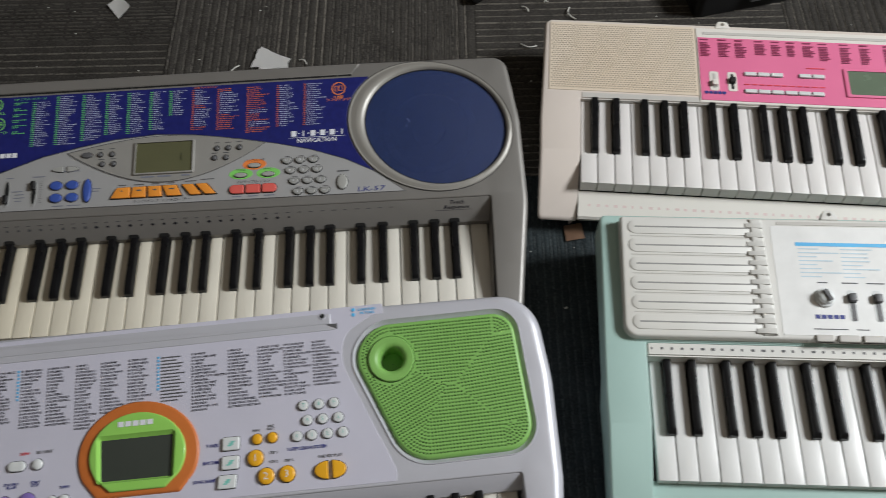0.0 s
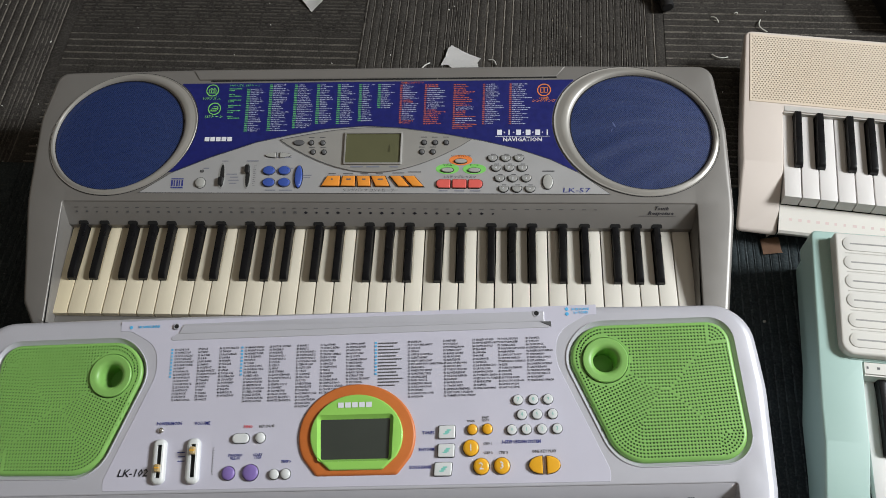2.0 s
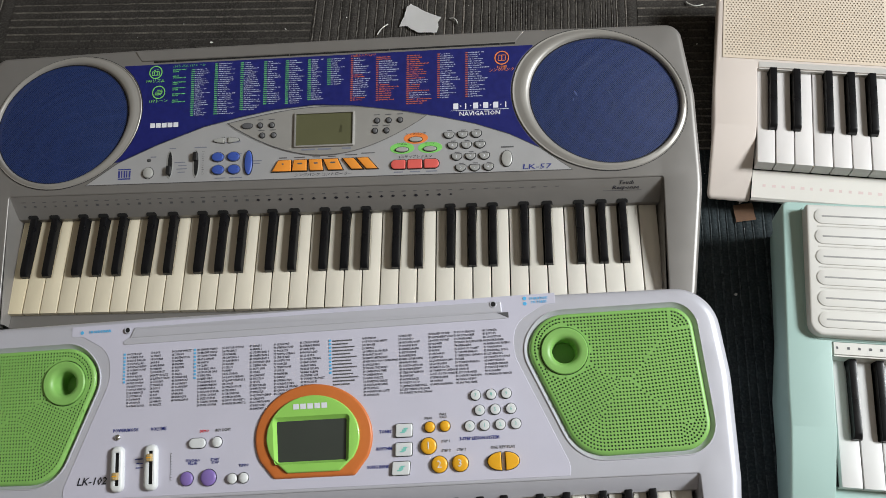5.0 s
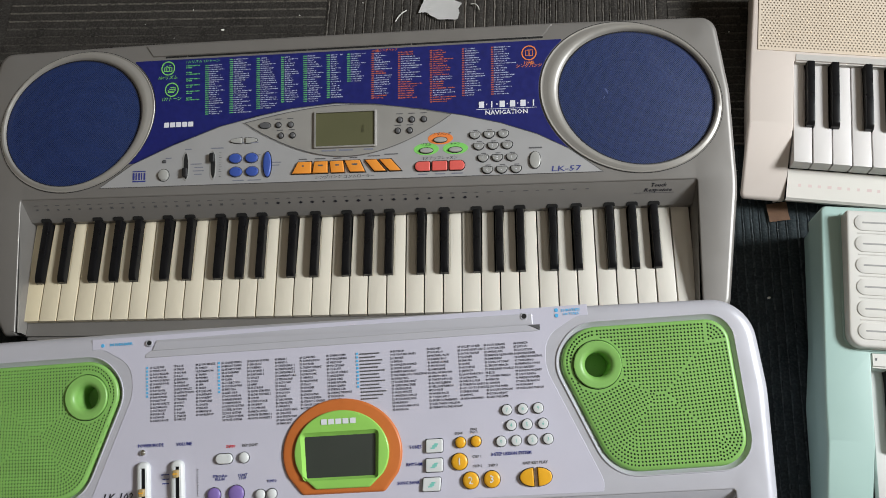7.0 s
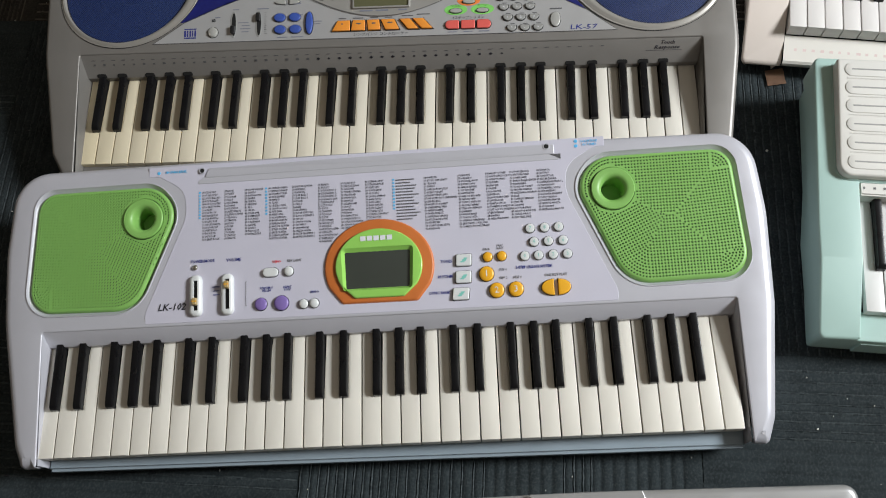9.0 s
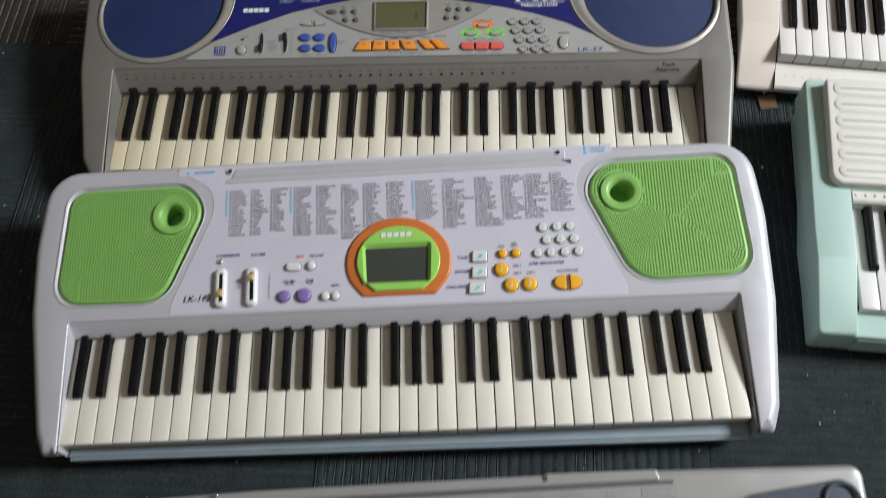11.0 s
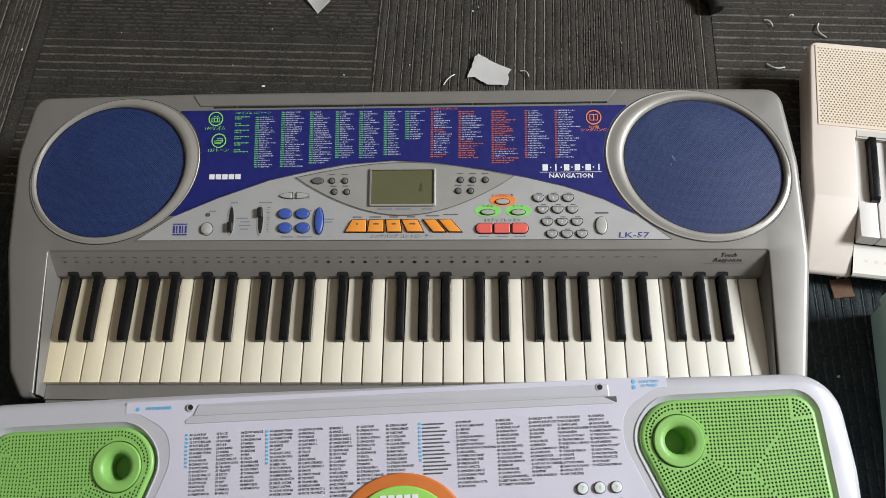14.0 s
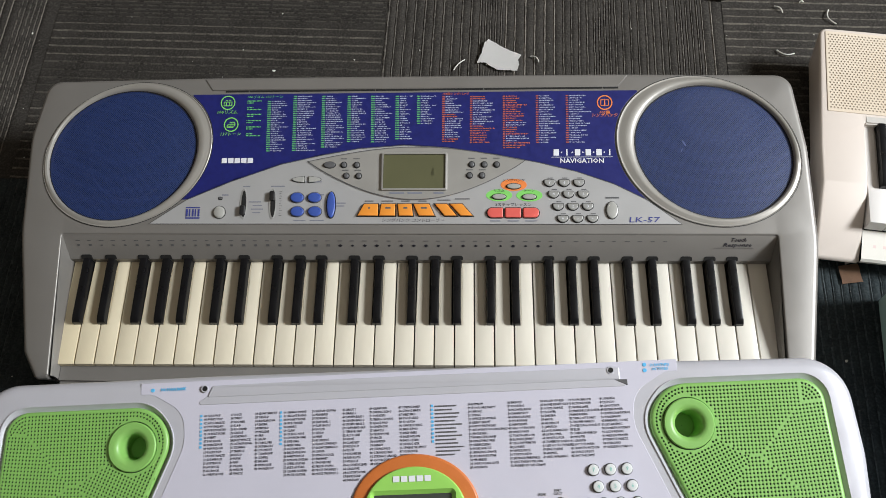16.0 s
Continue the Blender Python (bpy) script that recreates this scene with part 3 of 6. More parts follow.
def dome(curve, pl, rise, rings=7, sink=-0.002, fall=1.6):
    c = sum(curve, Vector((0, 0))) / len(curve)
    bm = bmesh.new()
    loops = []
    for k in range(rings):
        f = 1 - k / rings
        loops.append([bm.verts.new((*(c + (p - c) * f), pl.z(0, (c + (p - c) * f).y) + sink + rise * (1 - f ** fall))) for p in curve])
    for a, b in zip(loops, loops[1:]):
        for i in range(len(a)):
            j = (i + 1) % len(a)
            bm.faces.new([a[i], a[j], b[j], b[i]])
    bm.faces.new(loops[-1])
    bmesh.ops.recalc_face_normals(bm, faces=bm.faces)
    return bm


def list_bars(rnd, x, y_top, y_low, rows, width, head, bar_h, lean=0.0):
    """Two sets of printed bars for a list: the numbers and the words, leaning a little with the column."""
    nums, words = [], []
    step = (y_top - y_low) / rows
    for r in range(rows):
        y = y_top - r * step
        x0 = x + lean * r / rows
        for k in range(3):
            nums.append((x0 + head * k / 3, y - bar_h, x0 + head * (k + 0.8) / 3, y))
        a = x0 + head + 0.0008
        end = a + width * rnd.uniform(0.35, 1.0)
        while a < end:
            w = rnd.uniform(0.0006, 0.0017)
            cut = rnd.uniform(0.0, 0.5) * bar_h
            words.append((a, y - bar_h + cut * rnd.choice((0, 1)), a + w, y - cut * rnd.choice((0, 1))))
            a += w + rnd.uniform(0.0003, 0.0007)
    return nums, words


def marks(kb, name, rects, mat, at=None, zf=None, label="", parts=16):
    """Printed bars: each a part of its own where they are few, one part of kind stuff where they are many."""
    if len(rects) > parts:
        ob = part(name, bars(rects), mat, kb, label, at, 0)
        ob["kind"] = "stuff"
        if zf:
            for v in ob.data.vertices:
                v.co.z = zf(0, v.co.y)
        return
    for r in rects:
        ob = part(name, bars([r]), mat, kb, label, at, 0)
        if zf:
            for v in ob.data.vertices:
                v.co.z = zf(0, v.co.y)


def navy_keyboard():
    pl = Plane(0.116, 0.15, 0.235)
    kb = thing("keyboard", pose(0, 0, 0), "silver keyboard with navy printed panel and yellowed keys", "keyboard", "keyboards on the floor")
    right = [(0.4375, -0.016, 0.004), (0.455, -0.018, 0.008), (0.4700, 0.012, 0.02), (0.4820, 0.14, 0.2), (0.4760, 0.25, 0.1), (0.4600, 0.3410, 0.022), (0.25, 0.3448, 0.3)]
    left = [(-0.25, 0.3458, 0.3), (-0.4680, 0.3430, 0.022), (-0.4870, 0.27, 0.1), (-0.4890, 0.15, 0.2), (-0.4720, 0.012, 0.02), (-0.455, -0.018, 0.008), (-0.4375, -0.016, 0.004)]
    pts = right + left + [(-0.4345, 0.149, 0.003), (0.4345, 0.149, 0.003)]
    outline = rpoly(pts, 8)
    rad = lambda x, y: 0.0018 if (abs(x) < 0.4376 and y < 0.2) else 0.007
    ringR, spR = ellipse(0.358, 0.248, 0.111, 0.0875, -20), ellipse(0.365, 0.2475, 0.0945, 0.0775, -20)
    ringL = [Vector((-0.3570 - (p.x - 0.358), 0.2470 + (p.y - 0.248))) for p in ringR]
    spL = [Vector((-0.3615 - (p.x - 0.363) * 1.02, 0.2480 + (p.y - 0.249) * 1.02)) for p in spR]
    cut = [[c + (p - c) * 0.96 for p in rg] for rg, c in ((ringR, Vector((0.358, 0.248))), (ringL, Vector((-0.358, 0.248))))]
    part("body", slab(outline, rad, pl.z, base=0.024, holes=cut, flare=-0.008), SILVER, kb)
    part("base", slab(rpoly([(-0.455, 0.0, 0.02), (0.455, 0.0, 0.02), (0.45, 0.33, 0.02), (-0.45, 0.33, 0.02)]), 0.002, lambda x, y: 0.03, base=0.0005), BLACK, kb)
    # front rail under the keys
    bm = block(-0.4345, 0.4345, -0.0195, 0.03, 0.022, 0.062, 0.004, 2)
    part("front_rail", bm, SILVER, kb, "silver front rail under the keys")
    for s, rg, sp in ((1, ringR, spR), (-1, ringL, spL)):
        ring_part(kb, pl, rg, sp, RING, label="silver trim ring round the speaker")
        part("cloth_seam", seam(sp, 0.0016, lambda x, y: pl.z(x, y) - 0.0012), BLACK, kb)
        cloth = part("speaker_cloth", dome(sp, pl, 0.0045), CLOTH_BLUE, kb, "dark blue speaker mesh, scuffed")
        c = sum(sp, Vector((0, 0))) / len(sp)
        part("speaker_well", dome([c + (p - c) * 1.01 for p in sp], pl, 0.0, sink=-0.011), CONE_BLUE, cloth)
        cone = lathe([(0.062, -0.009), (0.060, -0.0045), (0.053, -0.0045), (0.051, -0.008), (0.022, -0.0095), (0.020, -0.0045), (0.010, -0.002), (0.0004, -0.0015)], 48)
        part("speaker_cone", cone, CONE_BLUE, cloth, "dark speaker cone behind the mesh", pl.on(c.x - 0.008 * s, c.y - 0.004, 0.0))
    for x, y, w, h, t in ((0.3300, 0.2550, 0.0010, 0.0042, 30), (0.3270, 0.2470, 0.0006, 0.0024, -20)):
        part("scuff", flat(ellipse(0, 0, w, h, 0, 10), thick=0.0002), SCUFF, kb, at=pl.on(x, y, 0.0019, t))
    # back strip groove and stand slot
    part("back_strip", flat([Vector(p) for p in ((-0.252, 0.3262), (0.2535, 0.3262), (0.2655, 0.3405), (0.0, 0.3412), (-0.262, 0.3405))], lambda x, y: pl.z(x, y) + 0.0012, 0.0016), SILVER, kb)
    for x0, x1 in ((-0.235, -0.2055), (-0.2045, -0.0455), (-0.0445, 0.0895), (0.0905, 0.2345), (0.2355, 0.254)):
        part("stand_slot", flat([Vector(p) for p in ((x0, 0.3240), (x1, 0.3240), (x1, 0.3262), (x0, 0.3262))], lambda x, y: pl.z(x, y) + 0.0008, 0.0008), GAP, kb)
    # navy print and pale control panel
    lower = [(-0.2795, 0.190), (-0.225, 0.212), (-0.1605, 0.2337), (-0.11, 0.2445), (-0.065, 0.2523), (-0.0083, 0.2563), (0.0427, 0.2532), (0.1049, 0.244), (0.155, 0.2345), (0.2, 0.2237), (0.245, 0.2085), (0.283, 0.190)]
    curve = sorted([p for p in ellipse(0.358, 0.248, 0.1125, 0.089, -20, 96) if 0.190 < p.y < 0.3215 and p.x < 0.33], key=lambda p: p.y)
    navy = [Vector(p) for p in lower] + curve + [Vector((0.2765, 0.3215)), Vector((-0.2765, 0.3215))] + [Vector((-p.x, p.y)) for p in curve[::-1]]
    part("navy_panel", flat(navy, lambda x, y: pl.z(x, y) + 0.0006, 0.0008), NAVY_PRINT, kb, "navy blue printed list panel")
    pale = [Vector((-0.3235, 0.1605)), Vector((0.3243, 0.1605))] + [Vector((x + 0.001, y - 0.0012)) for x, y in lower[::-1]]
    part("control_panel", flat(pale, lambda x, y: pl.z(x, y) + 0.0009, 0.0011), SILVER_LIGHT, kb, "pale silver control panel")
    lens = []
    for k in range(24):
        f = k / 23
        lens.append(Vector((-0.1265 + 0.2665 * f, 0.235 - 0.0462 * math.sin(math.pi * f) ** 0.9)))
    for k in range(1, 23):
        f = 1 - k / 23
        lens.append(Vector((-0.1265 + 0.2665 * f, 0.235 + 0.0172 * math.sin(math.pi * f))))
    for pts_, up_ in ((lens, 0.0024), (pale, 0.0011)):
        part("panel_seam", seam(pts_, 0.0007, lambda x, y: pl.z(x, y) + up_), GRAPHITE, kb)
    for rg_ in (ringR, ringL):
        part("ring_seam", seam(rg_, 0.0010, lambda x, y: pl.z(x, y) + 0.0008), BLACK, kb)
    part("lens_panel", flat(lens, lambda x, y: pl.z(x, y) + 0.0022, 0.0016), LENS_GREY, kb, "grey almond-shaped display surround")

    def put(name, bm, mat, x, y, up=0.0009, label="", turn=0.0, parent=kb):
        return part(name, bm, mat, parent, label, pl.on(x, y, up, turn))

    def ink(name, me, mat, x, y, up=0.0013, label="", turn=0.0):
        return part_mesh(name, me, mat, kb, label, pl.on(x, y, up, turn), smooth=0)

    # display
    fr = slab(box_outline(0.0808, 0.0468, 0.002), 0.0010, lambda x, y: 0.0030, base=-0.002, holes=[box_outline(0.0762, 0.0424, 0.001)], steps=2)
    put("display_frame", fr, LENS_GREY, 0.0055, 0.2222, 0.002)
    put("display", flat(box_outline(0.0765, 0.0428, 0.001), thick=0.001), LCD_OLIVE, 0.0055, 0.2222, 0.0032, "olive grey liquid crystal display, switched off")
    marks(kb, "display_segment", [(-0.0015, -0.004, 0.0015, 0.001), (-0.0005, 0.002, 0.0015, 0.005)], LCD_GHOST, pl.on(0.028, 0.221, 0.0036))
    marks(kb, "caption_bar", [(-0.03, -0.001, -0.012, 0.001), (-0.008, -0.001, 0.01, 0.001), (0.024, -0.001, 0.036, 0.001)], PALE_INK, pl.on(0.0055, 0.1965, 0.0026))
    # small buttons in the lens
    small = knob([(0.0031, -0.001), (0.0031, 0.0018), (0.0025, 0.0024), (0.0014, 0.0026), (0.0002, 0.0026)], 18, 0.0009)
    me = bpy.data.meshes.new("small_button")
    small.to_mesh(me)
    small.free()
    for x, y in ((-0.0815, 0.2305), (-0.0655, 0.2303), (-0.0782, 0.2172), (-0.0628, 0.217), (0.0755, 0.2304), (0.0906, 0.2303), (0.1057, 0.2302), (0.0728, 0.2173), (0.0879, 0.2172)):
        part_mesh("small_button", me, GRAPHITE, kb, at=pl.on(x, y, 0.0022))
        # flat dark film painted for the shade round the button
        put("button_well", flat(ellipse(0, 0, 0.0042, 0.0042, 0, 20)), BLACK, x, y, 0.0027)
    put("oval_button", button(ellipse(0, 0, 0.0072, 0.0038, 0, 28)), GRAPHITE, -0.0992, 0.2307, 0.002)
    marks(kb, "button_caption", [(-0.0855 + k * 0.0155, 0.2375, -0.0775 + k * 0.0155, 0.2385) for k in range(2)] + [(-0.0835 + k * 0.0155, 0.2235, -0.0755 + k * 0.0155, 0.2245) for k in range(2)] + [(0.071 + k * 0.0152, 0.2375, 0.079 + k * 0.0152, 0.2385) for k in range(3)] + [(0.069 + k * 0.0152, 0.2235, 0.077 + k * 0.0152, 0.2245) for k in range(2)], GREY_INK, zf=lambda x, y: pl.z(x, y) + 0.0026)
    # transpose pair, sliders, power
    for s in (-1, 1):
        half = [p for p in ellipse(0, 0, 0.0178, 0.0037, 0, 40) if p.x * s > 0.0006]
        half.sort(key=lambda p: math.atan2(p.y, p.x * s))
        put("rocker", button(half, 0.0022, 0.0006), BUTTON_SILVER, -0.1275, 0.2135)
    put("power_button", knob([(0.0075, -0.001), (0.0075, 0.0012), (0.0066, 0.0012), (0.0064, 0.0028), (0.005, 0.0034), (0.0003, 0.0036)], 24), BUTTON_SILVER, -0.235, 0.1742)
    put("power_lamp", button(box_outline(0.004, 0.0026, 0.0005), 0.001, 0.0004), GRAPHITE, -0.2345, 0.191)
    for x, f in ((-0.2055, -0.008), (-0.169, 0.009)):
        put("slider_well", flat(ellipse(0, 0, 0.0047, 0.0190, 0, 32)), BUTTON_GREY, x, 0.1842, 0.0014)
        put("slider_track", flat(ellipse(0.0008, 0, 0.0029, 0.0165, 0, 28)), GAP, x, 0.1842, 0.002)
        put("slider_knob", slab(box_outline(0.0064, 0.0115, 0.0018), 0.001, lambda a, b: 0.0042 + 0.2 * abs(b), base=0.0), BLACK, x, 0.1842 + f, 0.001)
    marks(kb, "slider_scale", [(0.0, k * 0.003, 0.0022 if k % 2 else 0.0035, k * 0.003 + 0.0005) for k in range(11)], GREY_INK, pl.on(-0.1605, 0.170, 0.0013))
    marks(kb, "slider_caption", [(-0.003, 0, 0.012, 0.0012), (0.002, -0.0044, 0.014, -0.0032), (0.0, -0.0088, 0.015, -0.0076), (0.002, -0.0132, 0.012, -0.012), (-0.011, 0.0192, -0.002, 0.0204), (0.024, 0.0192, 0.041, 0.0206), (-0.037, 0.0085, -0.029, 0.0100)], PALE_INK, pl.on(-0.1955, 0.186, 0.0013))
    # blue tempo group
    for x, y in ((-0.1385, 0.1917), (-0.1168, 0.1917), (-0.1378, 0.1750), (-0.1160, 0.1750)):
        put("blue_button", button(ellipse(0, 0, 0.0082, 0.0060, 0, 28), 0.0032, 0.0014, wide=0.0010), BLUE_KEY, x, y)
        put("button_well", flat(ellipse(0, 0, 0.0092, 0.0069, 0, 28)), GREY_INK, x, y, 0.0013)
    put("blue_button", button(ellipse(0, 0, 0.0052, 0.0158, 0, 32), 0.0032, 0.0014, wide=0.0010), BLUE_KEY, -0.0960, 0.183)
    marks(kb, "group_caption", [(-0.046, 0.0096, -0.034, 0.0108), (-0.026, 0.0118, -0.009, 0.0130), (-0.046, -0.0198, -0.031, -0.0186), (-0.026, -0.0198, -0.008, -0.0186), (0.006, 0.0015, 0.018, 0.0028), (0.006, -0.002, 0.016, -0.0008), (-0.033, 0.0278, -0.012, 0.029)], PALE_INK, pl.on(-0.096, 0.183, 0.0013))
    # orange song keys
    for x, sk, w in ((-0.0487, 0.004, 0.021), (-0.0262, 0.0012, 0.018), (-0.0048, -0.001, 0.017), (0.018, -0.0035, 0.019), (0.0443, -0.006, 0.0145), (0.0632, -0.0065, 0.0145)):
        h = 0.0072
        put("orange_button", button([Vector((-w / 2 - sk, -h)), Vector((w / 2 - sk * (0 if sk > 0 else 1), -h)), Vector((w / 2 + sk * (0 if sk > 0 else 1), h)), Vector((-w / 2 + sk, h))], 0.0034, 0.001, wide=0.0011), ORANGE_KEY, x, 0.1768)
    marks(kb, "key_symbol", [(-0.05, 0.0, -0.0475, 0.002), (-0.029, 0.0, -0.0225, 0.002), (-0.007, 0.0, -0.002, 0.002), (0.0145, 0.0, 0.0215, 0.002)], GREY_INK, pl.on(0, 0.177, 0.0044))
    marks(kb, "group_caption", [(-0.0545, 0, -0.044, 0.0013), (-0.034, 0, -0.02, 0.0013), (-0.01, 0, 0.0005, 0.0013), (0.011, 0, 0.021, 0.0013), (0.034, 0.0012, 0.05, 0.0024), (0.055, 0.0026, 0.073, 0.0038)], GREY_INK, pl.on(0, 0.1868, 0.0013))
    ink("lettering", lettering("シングバンク コントローラー", 0.0050, squeeze=1.16, shear=0.2), BLACK_INK, 0.0045, 0.1645)
    # voice select
    for x, y, mat, tx in ((0.1262, 0.2065, ORANGE_INK, "シングバンク"), (0.1085, 0.1942, GREEN_INK, "リズム"), (0.1448, 0.1940, GREEN_INK, "トーン")):
        put("coloured_oval", flat(ellipse(0, 0, 0.0158, 0.0074, 0, 36)), mat, x, y, 0.0012)
        put("oval_button", button(ellipse(0, -0.001, 0.0082, 0.0031, 0, 28), 0.0024, 0.0009, wide=0.0009), BUTTON_SILVER, x, y - 0.0008, 0.0012)
        ink("lettering", lettering(tx, 0.0041, squeeze=1.1), BLACK_INK, x, y + 0.0052, 0.0016)
    ink("lettering", lettering("3ステップレッスン", 0.0046, squeeze=1.12), BLACK_INK, 0.1258, 0.1829)
    for x, ends in ((0.1037, (1, 0)), (0.1253, (0, 0)), (0.1469, (0, 1))):
        l, r = (0.006 if ends[0] else 0.0016), (0.006 if ends[1] else 0.0016)
        put("red_button", button(rpoly([(-0.0094, -0.0058, l), (0.0094, -0.0058, r), (0.0094, 0.0058, r), (-0.0094, 0.0058, l)]), 0.003, 0.001, wide=0.0010), RED_KEY, x, 0.1735)
    marks(kb, "group_caption", [(0.098, 0, 0.11, 0.0013), (0.119, 0, 0.132, 0.0013), (0.14, 0, 0.154, 0.0013)], PALE_INK, pl.on(0, 0.1635, 0.0013))
    # number pad
    pad = rpoly([(-0.0062, 0.0036, 0.001), (-0.0062, -0.001, 0.0048), (0.0, -0.0052, 0.01), (0.0062, -0.001, 0.0048), (0.0062, 0.0036, 0.001)])
    for r, (x, y) in enumerate(((0.1690, 0.2085), (0.1738, 0.1950), (0.1790, 0.1806), (0.1843, 0.1665))):
        for c in range(3):
            px = x + c * 0.0176
            k = put("number_button", button(pad, 0.0028, 0.0009, wide=0.0010), BUTTON_GREY, px, y)
            put("button_well", flat([p * 1.15 for p in pad]), BLACK, px, y, 0.0013)
            ch = ("789", "456", "123", "0-+")[r][c]
            part_mesh("lettering", lettering(ch, 0.005), WHITE_INK, k, at=pose(0, -0.0002, 0.0030), smooth=0)
            marks(kb, "key_mark", [(-0.003, 0.0056, 0.003, 0.0066)], GREY_INK, pl.on(px + 0.001, y, 0.0013))
    put("oval_button", button(ellipse(0, 0, 0.0068, 0.0102, 0, 32), 0.0028, 0.0012), BUTTON_SILVER, 0.2427, 0.1765)
    marks(kb, "button_caption", [(-0.008, 0, 0.008, 0.0018)], GREY_INK, pl.on(0.2435, 0.1902, 0.0013))
    ink("lettering", lettering("LK-57", 0.0090, bold=0.00005, squeeze=1.62, shear=0.1), NAVY_INK, 0.2798, 0.1652)
    # midi badge: framed bars
    marks(kb, "badge", [(-0.009, 0.0058, 0.009, 0.0072), (-0.009, -0.0072, 0.009, -0.0055), (-0.0088, -0.0045, -0.0062, 0.0045), (-0.0048, -0.0045, -0.003, 0.0045), (-0.001, -0.0045, 0.0012, 0.0045), (0.0026, -0.0045, 0.0042, 0.0045), (0.0062, -0.0045, 0.0086, 0.0045)], NAVY_INK, pl.on(-0.2685, 0.1735, 0.0013))
    # maker's mark and series mark as plain shapes
    marks(kb, "maker_mark", [(-0.02 + k * 0.0082, -0.0032, -0.0132 + k * 0.0082, 0.0032) for k in range(5)], WHITE_INK, pl.on(-0.2155, 0.2372, 0.0011))
    marks(kb, "series_mark", [(-0.034 + k * 0.0128, 0.002, -0.0275 + k * 0.0128, 0.0098) for k in (0, 2, 3, 4)] + [(-0.0316 + k * 0.0128, 0.002, -0.0300 + k * 0.0128, 0.0098) for k in (1, 5)] + [(-0.0252 + k * 0.0128, 0.0052, -0.0236 + k * 0.0128, 0.0068) for k in range(5)] + [(-0.037, -0.0002, 0.037, 0.0004)], WHITE_INK, pl.on(0.2085, 0.2395, 0.0011))
    ink("lettering", lettering("NAVIGATION", 0.0078, bold=0.00015, squeeze=1.1), WHITE_INK, 0.2085, 0.2350, 0.0011)
    # printed lists
    rnd = random.Random(5)
    bh = 0.0013
    heads = ((-0.1805, 0.3120, 0.2470, 24, 0.021), (-0.1478, 0.3182, 0.2475, 26, 0.024), (-0.1118, 0.3178, 0.2515, 25, 0.022), (-0.0794, 0.3175, 0.2580, 22, 0.018), (-0.0497, 0.3173, 0.2575, 22, 0.020), (-0.0193, 0.3170, 0.2610, 20, 0.016), (0.0072, 0.3168, 0.2800, 13, 0.018))
    gn, gw = [], []
    for x, top, low, rows, w in heads:
        a, b = list_bars(rnd, x, top, low, rows, w, 0.0046, bh, 0.0006)
        gn, gw = gn + a, gw + b
    for y in (0.3115, 0.3090, 0.3030, 0.3005, 0.2945, 0.2920, 0.2865, 0.2840, 0.2785, 0.2760, 0.2700, 0.2675):
        a = -0.2065
        while a < -0.2065 + (0.018 if round(y * 10000) % 10 else 0.008):
            gn.append((a, y, a + 0.0012, y + bh))
            a += 0.0017
    rn, rw, rr = [], [], []
    for x, low, rows, w, hue in ((0.0390, 0.2575, 21, 0.022, 0), (0.0731, 0.2560, 21, 0.028, 1), (0.1134, 0.2495, 24, 0.028, 2), (0.1538, 0.2555, 21, 0.026, 0), (0.1901, 0.2555, 21, 0.026, 0)):
        a, b = list_bars(rnd, x, 0.3158, low, rows, w, 0.0030, bh)
        rn += a
        for q in b:
            y = q[1]
            red = hue == 2 and not (0.2760 < y < 0.2830 or 0.2590 < y < 0.2660) or hue == 1 and (y < 0.2780 or y > 0.3100) or hue == 0 and x < 0.06 and (0.2890 < y < 0.2950 or y < 0.2640)
            (rr if red else rw).append(q)
    for name, rects, mat in (("number_print", gn, LIST_GREEN), ("word_print", gw + rw, LIST_WHITE), ("number_print", rn + rr, LIST_RED)):
        marks(kb, name, rects, mat, zf=lambda x, y: pl.z(x, y) + 0.0010)
    # round icons
    for x, y, mat, tx in ((-0.2313, 0.3101, GREEN_INK, "100リズム"), (-0.2259, 0.2823, GREEN_INK, "137トーン"), (0.2370, 0.3060, ORANGE_INK, "100曲\nシングバンク")):
        ring = strip_loop([[(r * math.cos(a), r * math.sin(a), 0) for a in (2 * math.pi * i / 32 for i in range(32))] for r in (0.0094, 0.0080)])
        put("icon_ring", ring, mat, x, y, 0.0011)
        if mat is ORANGE_INK:
            marks(kb, "icon", [(-0.005, -0.004, -0.0008, -0.0032), (0.0008, -0.004, 0.005, -0.0032), (-0.005, 0.0032, -0.0008, 0.004), (0.0008, 0.0032, 0.005, 0.004), (-0.005, -0.004, -0.0042, 0.004), (0.0042, -0.004, 0.005, 0.004), (-0.0006, -0.0042, 0.0006, 0.0042)], mat, pl.on(x, y, 0.0011))
        elif y > 0.29:
            marks(kb, "icon", [(-0.005, -0.0045, 0.005, -0.0035), (-0.0055, 0.0005, 0.0055, 0.0015), (-0.0055, -0.0045, -0.0045, 0.0015), (0.0045, -0.0045, 0.0055, 0.0015), (-0.0025, -0.004, -0.0015, 0.001), (0.0015, -0.004, 0.0025, 0.001), (-0.003, 0.0025, 0.0, 0.0035), (0.001, 0.003, 0.004, 0.004)], mat, pl.on(x, y, 0.0011))
        else:
            marks(kb, "icon", [(-0.0055, -0.0025, 0.004, -0.0015), (-0.004, 0.0, 0.0055, 0.001), (-0.0045, -0.004, 0.003, -0.003), (-0.002, 0.0025, 0.005, 0.0035), (-0.0055, -0.004, -0.0045, 0.0), (0.004, -0.002, 0.005, 0.0035)], mat, pl.on(x, y, 0.0011))
